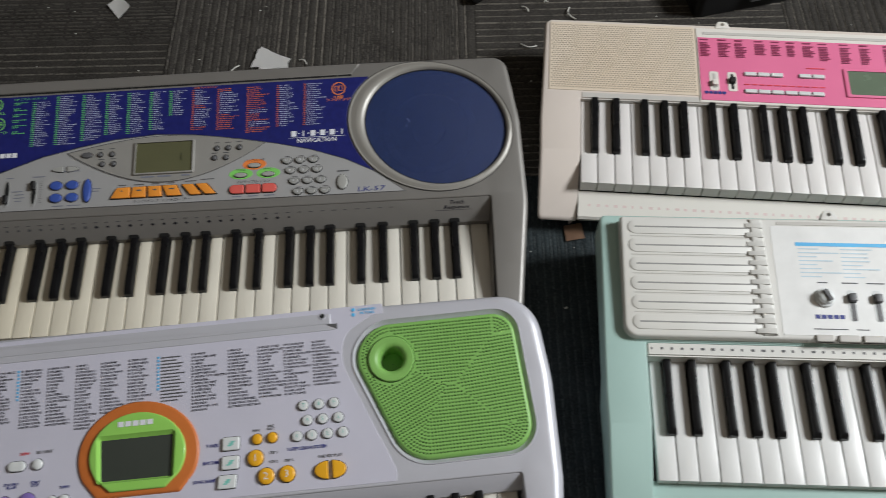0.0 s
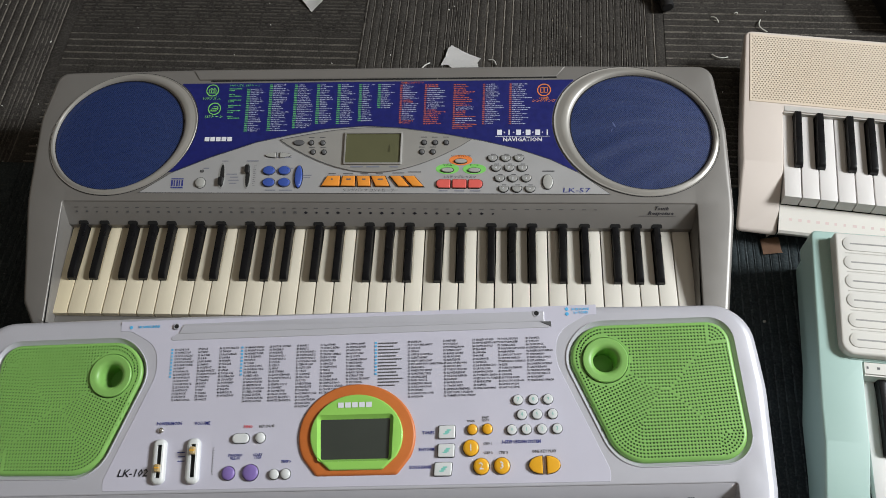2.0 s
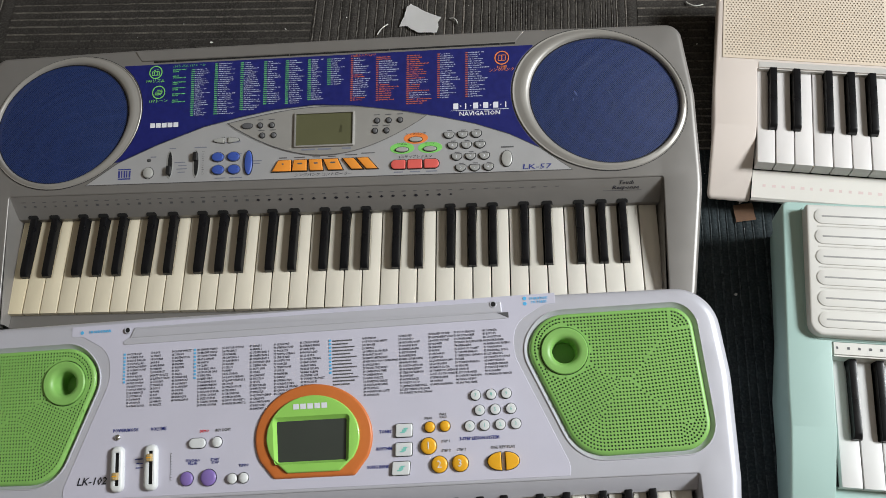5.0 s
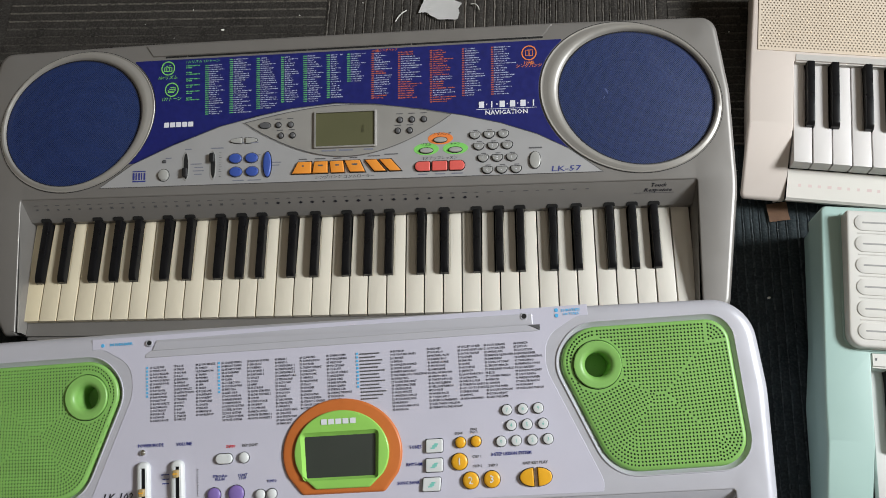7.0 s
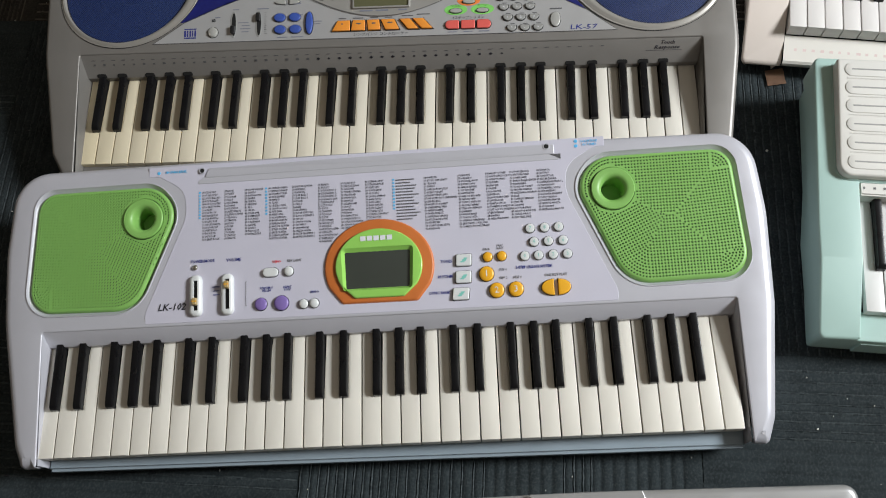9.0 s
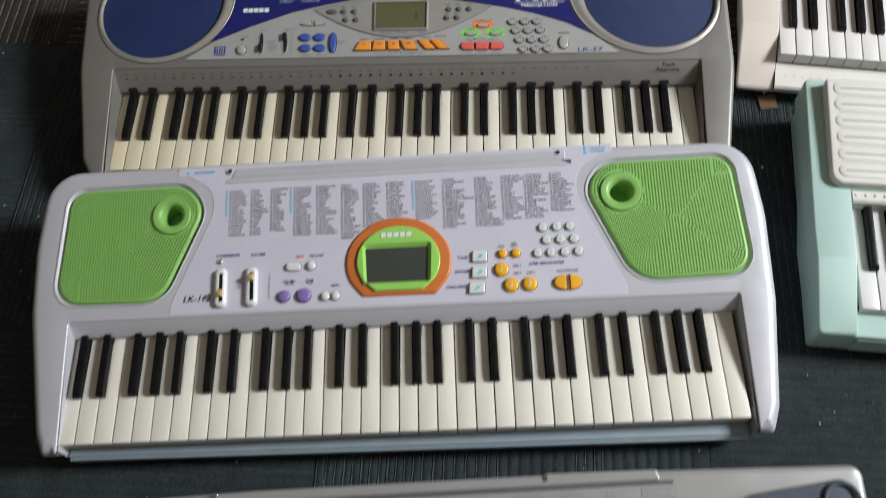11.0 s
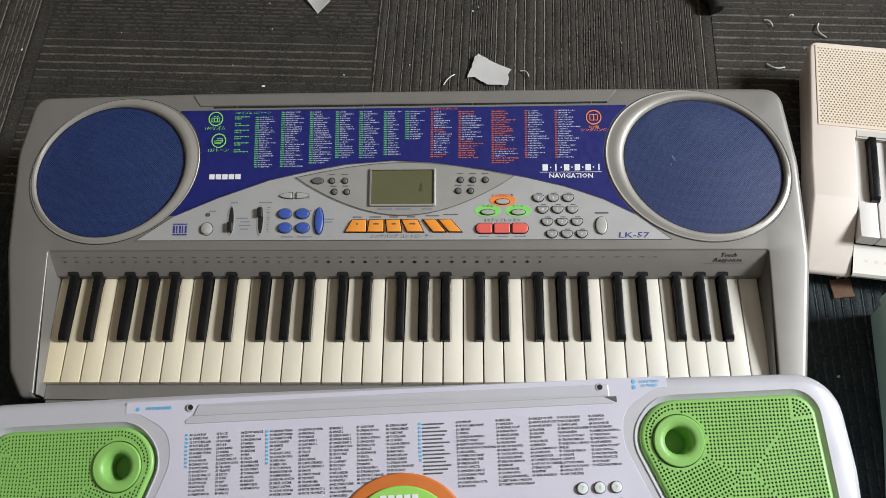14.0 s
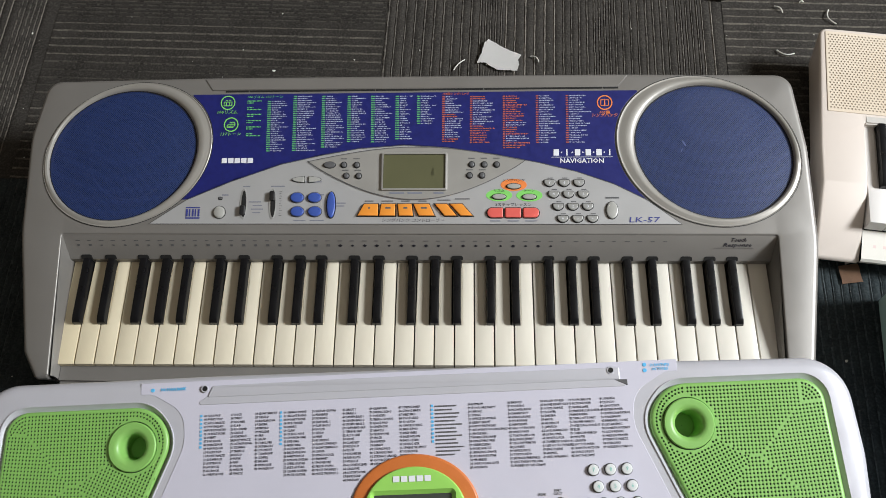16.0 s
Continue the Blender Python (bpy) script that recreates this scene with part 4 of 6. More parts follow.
        ink("lettering", lettering(tx, 0.0054 if mat is GREEN_INK else 0.0048, bold=0.00003, squeeze=1.12, shear=0.15, leading=0.8), mat, x - 0.0005, y - (0.0122 if mat is GREEN_INK else 0.0140), 0.0011)
    ink("lettering", lettering("100リズム 137トーン", 0.0040, bold=0.00003, squeeze=1.25, shear=0.15, align="LEFT"), LIST_GREEN, -0.2075, 0.3170, 0.0011)
    ink("lettering", lettering("100曲シングバンク", 0.0036, bold=0.00003, squeeze=1.1, shear=0.15, align="LEFT"), LIST_RED, 0.0385, 0.3186, 0.0011)
    # fascia with its little marks
    FY, FZ = 0.1285, 0.0865
    fascia(kb, pl, 0.149, FY, FZ, 0.4345, SILVER)
    mk, dark = [], []
    for k in range(49):
        x = -0.4190 + k * 0.01505
        mk.append((x, 0.0, x + rnd.uniform(0.004, 0.0065), 0.001))
        s = rnd.uniform(0.0020, 0.0032)
        if k < 22:
            mk.append((x + 0.001, -0.0072, x + 0.001 + s * 1.3, -0.0072 + s))
        elif k < 40:
            for w, h in ((0.8, 0.35), (0.45, 0.7), (0.15, 0.95)):
                dark.append((x + 0.003 - s * w, -0.0060 - s * h * 0.7, x + 0.003 + s * w, -0.0060 + s * h * 0.7))
    marks(kb, "fascia_print", mk, GREY_INK, fascia_at(pl, 0.149, FY, FZ, 0.0, 0.22))
    marks(kb, "fascia_print", dark, BLACK_INK, fascia_at(pl, 0.149, FY, FZ, 0.0, 0.22))
    part_mesh("lettering", lettering("Touch", 0.0072, shear=0.3, bold=0.00012), BLACK_INK, kb, at=fascia_at(pl, 0.149, FY, FZ, 0.3900, 0.14), smooth=0)
    part_mesh("lettering", lettering("Response", 0.0070, shear=0.3, bold=0.00012, squeeze=1.22), BLACK_INK, kb, at=fascia_at(pl, 0.149, FY, FZ, 0.3895, 0.34), smooth=0)
    part("underline", bars([(-0.0225, 0, 0.0245, 0.0006)]), GREY_INK, kb, at=fascia_at(pl, 0.149, FY, FZ, 0.3850, 0.47), smooth=0)
    well(kb, 0.4345, 0.4312, -0.014, 0.148, pl.z, 0.076, SILVER)
    lay_keys(kb, 0.0567, -0.0085, 0.1348, 0.0863, 0.019, tone=lambda u: tuple(a + (b - a) * min(1, u * 1.15) ** 0.6 for a, b in zip((0.70, 0.615, 0.43), (0.72, 0.69, 0.62))))
    # panel parts bent to fit the camera's view
    fit_to_view(kb, (-0.0072, -0.0287, -0.0016, 0.0414, 0.0919), (-0.0139, -0.0089, 0.0482, 0.0001, 0.0438), pl, Plane(0.0944, 0.15, 0.1694))
    # dark rounded patches on the sloping strip stand in for shaded notches, one over each black key
    notch = slab(rpoly([(-0.0072, -0.0045, 0.0004), (0.0072, -0.0045, 0.0004), (0.0068, 0.0014, 0.0035), (-0.0068, 0.0014, 0.0035)]), 0.0003, lambda x, y: 0.0004, low=0.0006, steps=1)
    me = bpy.data.meshes.new("key_notch")
    notch.to_mesh(me)
    notch.free()
    for o in range(5):
        for b, off in BLACK_AT:
            x = (-18 + o * 7 + b) * PITCH + off
            part_mesh("key_notch", me, GAP, kb, at=pose(x, 0.1236 - 0.0033 * x, 0.0691 - 0.00056 * x, 50.9, 0, 0))
    return kb


navy_keyboard()

# ---- lavender grey keyboard with green speakers ----
RHYTHMS = ("00 CLUB POP|01 FUNKY POP|02 SOUL BALLAD|03 POP BALLAD|04 POPCOUNTRY|05 16 BEAT FUNK|06 8 BEAT|07 POP ROCK|08 DANCE POP|09 POP FUSION|10 FOLKY POP|11 ROCK WALTZ|12 SLOWROCK|13 SOFTROCK|14 50S ROCK|15 60S ROCK|16 4 BEAT ROCK",
           "17 ROCK|18 TWIST|19 N.O.R&B|20 R & B|21 BIG BAND|22 SWING|23 FOXTROT|24 JAZZ WALTZ|25 LATIN FUSION|26 TECHNO|27 TRANCE|28 DISCO|29 FUNK|30 RAP|31 POLKA|32 MARCH|33 WALTZ",
           "34 SLOW WALTZ|35 TANGO|36 BOSSANOVA|37 SAMBA|38 MAMBO|39 REGGAE|40 SKA|41 SALSA|42 FOLKLORE|43 RUMBACAT|44 COUNTRY|45 TOWNSHIP|46 GOSPEL|47 BALADI|48 BAROQUE|49 WORLDPOP",
           "00 GRAND PIANO|01 BRIGHT PIANO|02 HONKYTONK|03-07 E.GRAND|08 HARPSI|09 CLAVI|10-13 ELEC ORG|14 CHURCH ORG|15 PIPE ORG|16 REED ORG|17 ACCORDION|18 BANDONEON|19 HARMONICA|20 NYLON GUITAR|21 STEEL GUITAR|22 JAZZ GUITAR|23 CLEAN GUITAR|24 MUTE GUITAR",
           "25 DISTOR GUITAR|26 FINGBASS|27 PICKBASS|28 SLAP BASS 1|29 SLAP BASS 2|30 VIOLIN|31 CELLO|32 HARP|33-35 STRING|36 SLOW STRINGS1|37 SLOW STRINGS 2|38 CHOIR|39 SYNTH VOICE|40 TRUMPET|41 TROMBONE|42 FRECH HORN|43 MUTE TRUMPET 1|44 MUTE TRUMPET 2",
           "45 BRASS 1|46 BRASS 2|47 SYNTH BASS 1|48 SYNTH BASS 2|49 SYNTH BASS 3|50 SOPRANO SAX|51 TENOR SAX|52 ALTO SAX|53 OBOE|54 CLARINET|55 PICCOLO|56 FLUTE|57 RECORDER|58 PAN FLUTE|59 WHISTLE|60-62 SYNTH LEAD|63 CALLIOPE|64-66 SYNTH PAD|67 BASE LEAD|68 FANTASY",
           "69 CLAVI PAD|70 STRING ECHO|71 POLYSYN|72 TREMO STRING|73 SPACE PAD|74 SYNTH SFX|75 VEHICLE|76 TELEPHONE|77 SPACE|78 INVADER|79 FANNY|80 STRING PNO|81 STRING E PNO|82 STRING E GRAND|83 CHOIR SOPRANO|84 STRING CLAV",
           "85 STRING HARP|86 STRING BRASS|87 VIBES PAD|88 VOICE LEAD|89 12 GUITA|90 CHOIR STRING|91 BASS E.PNO|92 BASS VIBES|93 BASS NYLON|94 BASS CLEAN|95 STRING GTR|96 STRING TRUMPET|97 MUSICBOX|98 MARIMBA|99 DRUM",
           "",
           "18 BUMBUM|19 IF YOU ARE HAPPY|20 I BROKE|21 SWING|22 OFFICE IN WORLD|23 SILENT NIGHT|24 HAPPY BIRTH DAY|25 WE WISH YOU CHRISTMAS|26 JINGLE BELL|27 WHEN THE SAINT|28 CHRISTMAS TREE|29 GREENSLEEVE|30 NOEL WALTZ|31 AMAZING GRACE|32 AULDLANG SYNE|33 MR BREAD|34 OGASUCHIN CUTE|35 AVIGNON",
           "36 BRIDGES|37 HOLDIDO|38 MICHAEL ROW|39 DANNY BOY|40 ANNIE LAURIE|41 MY BONNIE|42 HARTLEWR|43 VIAL OF BROWN|44 HANYU INN|45 TOKYO HITO IRI|46 BLONDE JENNY|47 YELLOW RIBBON|48 JOHNNY|49 HORSE RACE|50 TOKYO HITO|51 JAMAICA FAREWELL|52 LESS THAN 1 MILLION|53 TURKEY IN THE STRAW",
           "54 VALLEY OF RED|55 HOME KENTUCKY|56 HOME IN PASS|57 FLOWER|58 SAKURA|59 HOME|60 ALOHAOE|61 JAMAICA|62 LA KUKARACHO|63 LA PALOMA|64 SANTA LUCIA|65 TORERITO LINDO|66 LET GO TO FOREST|67 EINE KLEINE|68 ANIMAL|69 ARIA WASHING",
           "70 FOUR SEASON|71 NUTCRACKER|72 SWAN LAKE|73 BRAIN BULLFIGHTER|74 HABANERA|75 SONG OF TOAST|76 TRIUMP MARCH|77 WEDDING CHORUS|78 ELISE|79 TURKISH MARCH|80 MINUTE|81 CANON|82 JOY POR MAIN|83 SHOUTO KODON|84 SONG OF JOY|85 SAY THE SAME",
           "86 SONATA|87 JUTOVU|88 CHOPSTICK|89 ENTERTAINER|90 AMERICAN PATROL|91 YANGHAVO|92 FAREWELL SONG|93 LET ARSENIC|94 SONATA MOZART|95 LADY RIDING|96 MAIDEN PRAYER|97 MINUTE WALTZ|98 HUNGARY|99 WEDDING MARCH")


def hole_dots(corners, pitch, margin, avoid):
    """Centres of grille holes in rows that follow the straight sides inwards, in step with one another, and turn round the corners."""
    base = ccw([Vector(c[:2]) for c in corners])
    rad = {i: min(corners, key=lambda c: (Vector(c[:2]) - p).length)[2] for i, p in enumerate(base)}
    n = len(base)
    lines = [(base[i], (base[(i + 1) % n] - base[i]).normalized(), rad[i]) for i in range(n)]
    cells, dots = {}, []

    def add(p):
        if any((p - Vector(c[:2])).length < c[2] for c in avoid):
            return
        k = (int(p.x // pitch), int(p.y // pitch))
        for i in (-1, 0, 1):
            for j in (-1, 0, 1):
                for q in cells.get((k[0] + i, k[1] + j), ()):
                    if (p - q).length < pitch * 0.78:
                        return
        cells.setdefault(k, []).append(p)
        dots.append((p.x, p.y))

    d = margin
    while d < 0.12 and len(lines) >= 3:
        while True:
            m = len(lines)
            verts = []
            for i in range(m):
                (p, u, _), (q, v, _) = lines[i - 1], lines[i]
                p, q = p + Vector((-u.y, u.x)) * d, q + Vector((-v.y, v.x)) * d
                den = u.x * v.y - u.y * v.x
                verts.append(p + u * (((q - p).x * v.y - (q - p).y * v.x) / den) if abs(den) > 1e-9 else q)
            bad = [i for i in range(m) if (verts[(i + 1) % m] - verts[i]).dot(lines[i][1]) <= 0]
            if not bad or m <= 3:
                break
            lines.pop(bad[0])
        if bad:
            break
        trim = []
        for i in range(m):
            u, v = -lines[i - 1][1], lines[i][1]
            half = math.acos(max(-1, min(1, u.dot(v)))) / 2
            r = max(0.0, lines[i][2] - d)
            trim.append((r / math.tan(half), r, half, u, v))
        for i in range(m):
            p, u, _ = lines[i]
            s0, s1 = (verts[i] - p).dot(u) + trim[i][0], (verts[(i + 1) % m] - p).dot(u) - trim[(i + 1) % m][0]
            row = p + Vector((-u.y, u.x)) * d
            k = math.ceil(s0 / pitch)
            while k * pitch <= s1:
                add(row + u * (k * pitch))
                k += 1
        for i in range(m):
            t, r, half, u, v = trim[i]
            if r > pitch * 0.4:
                c = verts[i] + (u + v).normalized() * (r / math.sin(half))
                e0, e1 = verts[i] + u * t - c, verts[i] + v * t - c
                a0 = math.atan2(e0.y, e0.x)
                turn = (math.atan2(e1.y, e1.x) - a0 + math.pi) % (2 * math.pi) - math.pi
                k = max(1, round(abs(turn) * r / pitch))
                for q in range(k + 1):
                    a = a0 + turn * q / k
                    add(c + Vector((math.cos(a), math.sin(a))) * r)
        d += pitch
    # fill what is left open where the rows meet
    xs, ys = [p[0] for p in dots], [p[1] for p in dots]
    step = pitch / 3
    for i in range(int((max(xs) - min(xs)) / step) + 1):
        for j in range(int((max(ys) - min(ys)) / step) + 1):
            p = Vector((min(xs) + i * step, min(ys) + j * step))
            k = (int(p.x // pitch), int(p.y // pitch))
            near = [q for a in (-2, -1, 0, 1, 2) for b in (-2, -1, 0, 1, 2) for q in cells.get((k[0] + a, k[1] + b), ())]
            if len(near) > 12 and min((p - q).length for q in near) > pitch * 0.86:
                add(p)
    return dots


def green_keyboard():
    pl = Plane(0.131, 0.235, 0.155)
    kb = thing("keyboard", pose(0.0134, -0.3881, 0, 0, 0, 2.47), "lavender grey keyboard with lime green speaker grilles", "keyboard", "keyboards on the floor")
    right = [(0.4345, -0.008, 0.003), (0.454, -0.0095, 0.008), (0.4640, 0.02, 0.05), (0.4780, 0.15, 0.3), (0.4800, 0.26, 0.2), (0.4700, 0.3600, 0.050), (0.2, 0.3655, 0.4)]
    left = [(-0.2, 0.3700, 0.4), (-0.4780, 0.3700, 0.050), (-0.4900, 0.26, 0.2), (-0.4880, 0.17, 0.3), (-0.4680, 0.02, 0.05), (-0.458, -0.009, 0.008), (-0.4345, -0.008, 0.003)]
    pts = right + left + [(-0.4325, 0.157, 0.003), (0.4325, 0.157, 0.003)]
    rad = lambda x, y: 0.0018 if (abs(x) < 0.436 and y < 0.2) else 0.013
    gr = [(0.2535, 0.3040, 0.040), (0.2800, 0.3375, 0.040), (0.4415, 0.3375, 0.026), (0.4525, 0.1820, 0.030), (0.3080, 0.1795, 0.045)]
    mir = lambda c: [(-x, y, r) for x, y, r in c[::-1]]
    big = [(0.2465, 0.3040, 0.044), (0.2780, 0.3435, 0.044), (0.4475, 0.3435, 0.030), (0.4585, 0.1760, 0.034), (0.3040, 0.1735, 0.050)]
    part("body", slab(rpoly(pts, 10), rad, pl.z, base=0.030, holes=[rpoly(big, 8), rpoly(mir(big), 8)], flare=-0.010), LAVENDER, kb)
    part("base", slab(rpoly([(-0.45, 0.01, 0.02), (0.45, 0.01, 0.02), (0.45, 0.345, 0.02), (-0.45, 0.345, 0.02)]), 0.002, lambda x, y: 0.03, base=0.0005), BLACK, kb)
    part("front_rail", block(-0.4325, 0.4325, -0.0105, 0.03, 0.036, 0.068, 0.004, 2), material("blue_grey_plastic", (0.27, 0.33, 0.38), 0.4, 0.1, 0.03, 30), kb, "blue grey front rail under the keys")
    for s, cs, cb in ((1, gr, big), (-1, mir(gr), mir(big))):
        outer, inner = ccw(rpoly(cb, 8)), ccw(rpoly([(x * 1.0, y, r) for x, y, r in cs], 8))
        rim = [(f, z) for f, z in ((0.0, 0.0), (0.06, 0.0012), (0.2, 0.0012), (0.5, -0.002), (1.0, -0.0045))]
        loops = [[(*(a.lerp(b, f)), pl.z(0, a.lerp(b, f).y) + z) for a, b in zip(outer, inner)] for f, z in rim]
        part("speaker_rim", strip_loop(loops), LAVENDER, kb, smooth=50)
        cx, cy, pr = s * 0.2985, 0.2953, 0.0272
        port = ellipse(cx, cy, pr, pr, 0, 40)
        dots = hole_dots(cs, 0.0038, 0.0056, [(cx, cy, pr + 0.0022)])
        g = slab(inner, 0.004, lambda x, y: pl.z(x, y) + 0.0012, low=0.01, holes=[port], dots=dots, dot_r=0.00126)
        grille = part("speaker_grille", g, GREEN, kb, "lime green perforated speaker grille")
        # dark green colour stands in for the shaded depth of the holes
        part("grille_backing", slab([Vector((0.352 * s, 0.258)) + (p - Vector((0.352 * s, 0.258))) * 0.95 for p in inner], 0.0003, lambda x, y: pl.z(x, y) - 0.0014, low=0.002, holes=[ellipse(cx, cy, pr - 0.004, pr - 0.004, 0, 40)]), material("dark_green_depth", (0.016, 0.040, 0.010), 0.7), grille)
        prof = [(pr - 0.0008, -0.003), (pr - 0.0008, 0.0022), (pr - 0.0018, 0.0032), (pr - 0.007, 0.0033), (0.0175, 0.0026), (0.0150, 0.0008), (0.0136, -0.003), (0.0130, -0.030), (0.0003, -0.030)]
        part("bass_port", lathe(prof, 40, False), GREEN, kb, "lime green round bass port", pl.on(cx, cy, 0.001))

    def put(name, bm, mat, x, y, up=0.0009, label="", turn=0.0, parent=kb):
        return part(name, bm, mat, parent, label, pl.on(x, y, up, turn))

    def ink(me, mat, x, y, up=0.0011, turn=0.0):
        return part_mesh("lettering", me, mat, kb, "", pl.on(x, y, up, turn), smooth=0)

    # printed sheet over the middle of the panel
    rs = [(0.2945, 0.1605, 0.001), (0.2960, 0.1720, 0.03), (0.2415, 0.2960, 0.05), (0.2440, 0.3300, 0.03), (0.2790, 0.3500, 0.02), (0.2925, 0.3503, 0.001), (0.2925, 0.3625, 0.001)]
    sheet_pts = rpoly(rs + [(-x, y, r) for x, y, r in rs[::-1]], 6)
    part("printed_sheet", flat(sheet_pts, lambda x, y: pl.z(x, y) + 0.0005, 0.0006), OVERLAY, kb, "lavender printed control sheet with black lists")
    # stand groove and screw holes
    groove = rpoly([(-0.232, 0.3365, 0.004), (0.236, 0.3365, 0.002), (0.2385, 0.3435, 0.001), (0.228, 0.3450, 0.002), (-0.218, 0.3455, 0.004)])
    part("stand_groove", flat(groove, lambda x, y: pl.z(x, y) + 0.0012, 0.0008), LAVENDER, kb, "shallow groove for a music stand")
    ridge = slab(rpoly([(-0.218, 0.3440, 0.001), (0.231, 0.3435, 0.001), (0.231, 0.3565, 0.002), (0.03, 0.3575, 0.001), (-0.06, 0.3575, 0.002), (-0.212, 0.3565, 0.003)]), 0.0012, lambda x, y: pl.z(x, y) + 0.0018, low=0.004)
    part("stand_ledge", ridge, LAVENDER, kb)
    part("groove_end", flat([Vector(p) for p in ((0.225, 0.3436), (0.2385, 0.3436), (0.2385, 0.3372))], lambda x, y: pl.z(x, y) + 0.0018, 0.0006), GRAPHITE, kb)
    for x in (-0.2205, 0.2215):
        put("screw_hole", lathe([(0.0042, 0.0), (0.0038, 0.0012), (0.0030, 0.0012), (0.0028, 0.0003)], 18, False), LAVENDER, x, 0.3535, 0.0014)
        put("screw_hole", lathe([(0.0029, 0.0), (0.0002, 0.0)], 18), GAP, x, 0.3535, 0.0022)
    # display: orange ring, lime bezel, dark glass
    def cap(rx, top, bot, cy, cx=0.0068, flat_r=0.006):
        low = math.asin((cy - bot) / (top - cy))
        arc = [(cx + rx * math.cos(a), cy + (top - cy) * math.sin(a)) for a in (-low + (math.pi + 2 * low) * k / 48 for k in range(49))]
        return rpoly([(*arc[0], flat_r)] + [(x, y, 0) for x, y in arc[4:-4]] + [(*arc[-1], flat_r)], 6)
    hole = rpoly([(-0.0345, 0.1905, 0.0015), (0.0438, 0.1905, 0.0015), (0.0458, 0.2350, 0.0015), (-0.0358, 0.2350, 0.0015)])
    wide = rpoly([(-0.0382, 0.1868, 0.004), (0.0480, 0.1868, 0.004), (0.0508, 0.2392, 0.005), (-0.0402, 0.2392, 0.005)])
    part("display_ring", slab(cap(0.0690, 0.2760, 0.1722, 0.2160), 0.0030, lambda x, y: pl.z(x, y) + 0.0036, low=0.0036, holes=[wide]), ORANGE_PAINT, kb, "orange ring round the display")
    part("display_bezel", slab(cap(0.0545, 0.2625, 0.1775, 0.2160, flat_r=0.005), 0.0018, lambda x, y: pl.z(x, y) + 0.0070, low=0.005, holes=[wide]), GREEN_BEZEL, kb, "glossy lime green display bezel")
    rise = [[(p.x + (q.x - p.x) * f, p.y + (q.y - p.y) * f, pl.z(0, p.y + (q.y - p.y) * f) + zz) for p, q in zip(wide, hole)] for f, zz in ((0.0, 0.0071), (0.12, 0.0064), (0.8, 0.0024), (1.02, 0.0016))]
    part("bezel_slope", strip_loop(rise), GREEN_BEZEL, kb, "glossy lime slope round the glass", smooth=50)
    part("display", flat([p + (p - Vector((0.005, 0.2128))) * 0.04 for p in hole], lambda x, y: pl.z(x, y) + 0.0020, 0.001), LCD_DARK, kb, "dark liquid crystal display, switched off")
    marks(kb, "maker_mark", [(-0.0205 + k * 0.0083, -0.003, -0.0138 + k * 0.0083, 0.003) for k in range(5)], WHITE_INK, pl.on(0.0055, 0.2500, 0.0076))
    # tone, rhythm, song bank buttons
    for x, y, w in ((0.1120, 0.2182, 0.0), (0.1108, 0.1975, 0.0), (0.1068, 0.1772, 0.001)):
        b = put("select_button", button(rpoly([(-0.0100 - w, -0.0073, 0.002), (0.0092, -0.0073, 0.002), (0.0100 + w, 0.0073, 0.002), (-0.0092, 0.0073, 0.002)]), 0.0034, 0.0012), PEARL, x, y)
        part("button_symbol", bars([(-0.004, -0.003, 0.001, -0.0015), (-0.002, -0.0015, 0.003, 0.001), (0.0, 0.001, 0.0045, 0.0028)]), MINT_INK, b, at=pose(0, 0, 0.0036), smooth=0)
    for tx, x, y in (("TONES", 0.0905, 0.2178), ("RHYTHM", 0.0885, 0.1992), ("SONG BANK", 0.0810, 0.1798)):
        ink(lettering(tx, 0.0052, bold=0.0001, squeeze=0.86), NAVY_INK, x, y)
    # amber step buttons
    for x, y, r, ch in ((0.1415, 0.2203, 0.0058, ""), (0.1588, 0.2205, 0.0058, ""), (0.1392, 0.1998, 0.0090, "1"), (0.1506, 0.1793, 0.0090, "2"), (0.1740, 0.1795, 0.0090, "3")):
        b = put("amber_button", knob([(r, -0.001), (r, 0.0026), (r - 0.0008, 0.0034), (r - 0.003, 0.0039), (0.0003, 0.0041)], 28), YELLOW, x, y)
        if ch:
            part_mesh("lettering", lettering(ch, 0.0115), WHITE_INK, b, at=pose(0, 0, 0.0043), smooth=0)
    for s, x in ((-1, 0.2125), (1, 0.2318)):
        dee = [Vector((s * 0.0072 * (-1), -0.0098)), Vector((s * 0.0072 * (-1), 0.0098))] + [Vector((s * (-0.0072 + 0.0152 * math.sin(a)), 0.0098 * math.cos(a))) for a in (math.pi * k / 16 for k in range(1, 16))]
        put("amber_button", button(dee, 0.0036, 0.0012), YELLOW, x, 0.1795)
    for tx, x, y, sz in (("SPEAK", 0.1402, 0.2300, 0.0036), ("PART\nSLECT", 0.1572, 0.2320, 0.0036), ("STEP 1", 0.1590, 0.2040, 0.0040), ("STEP 2", 0.1590, 0.1940, 0.0040), ("STEP 3", 0.1765, 0.1940, 0.0040), ("ONE KEY PLAY", 0.2225, 0.1945, 0.0046)):
        ink(lettering(tx, sz, bold=0.00008, squeeze=0.9, leading=0.85), GREY_INK, x, y)
    ink(lettering("3-STEP LESSON SYSTEM", 0.0050, bold=0.00015, squeeze=0.86), NAVY_INK, 0.1970, 0.2055)
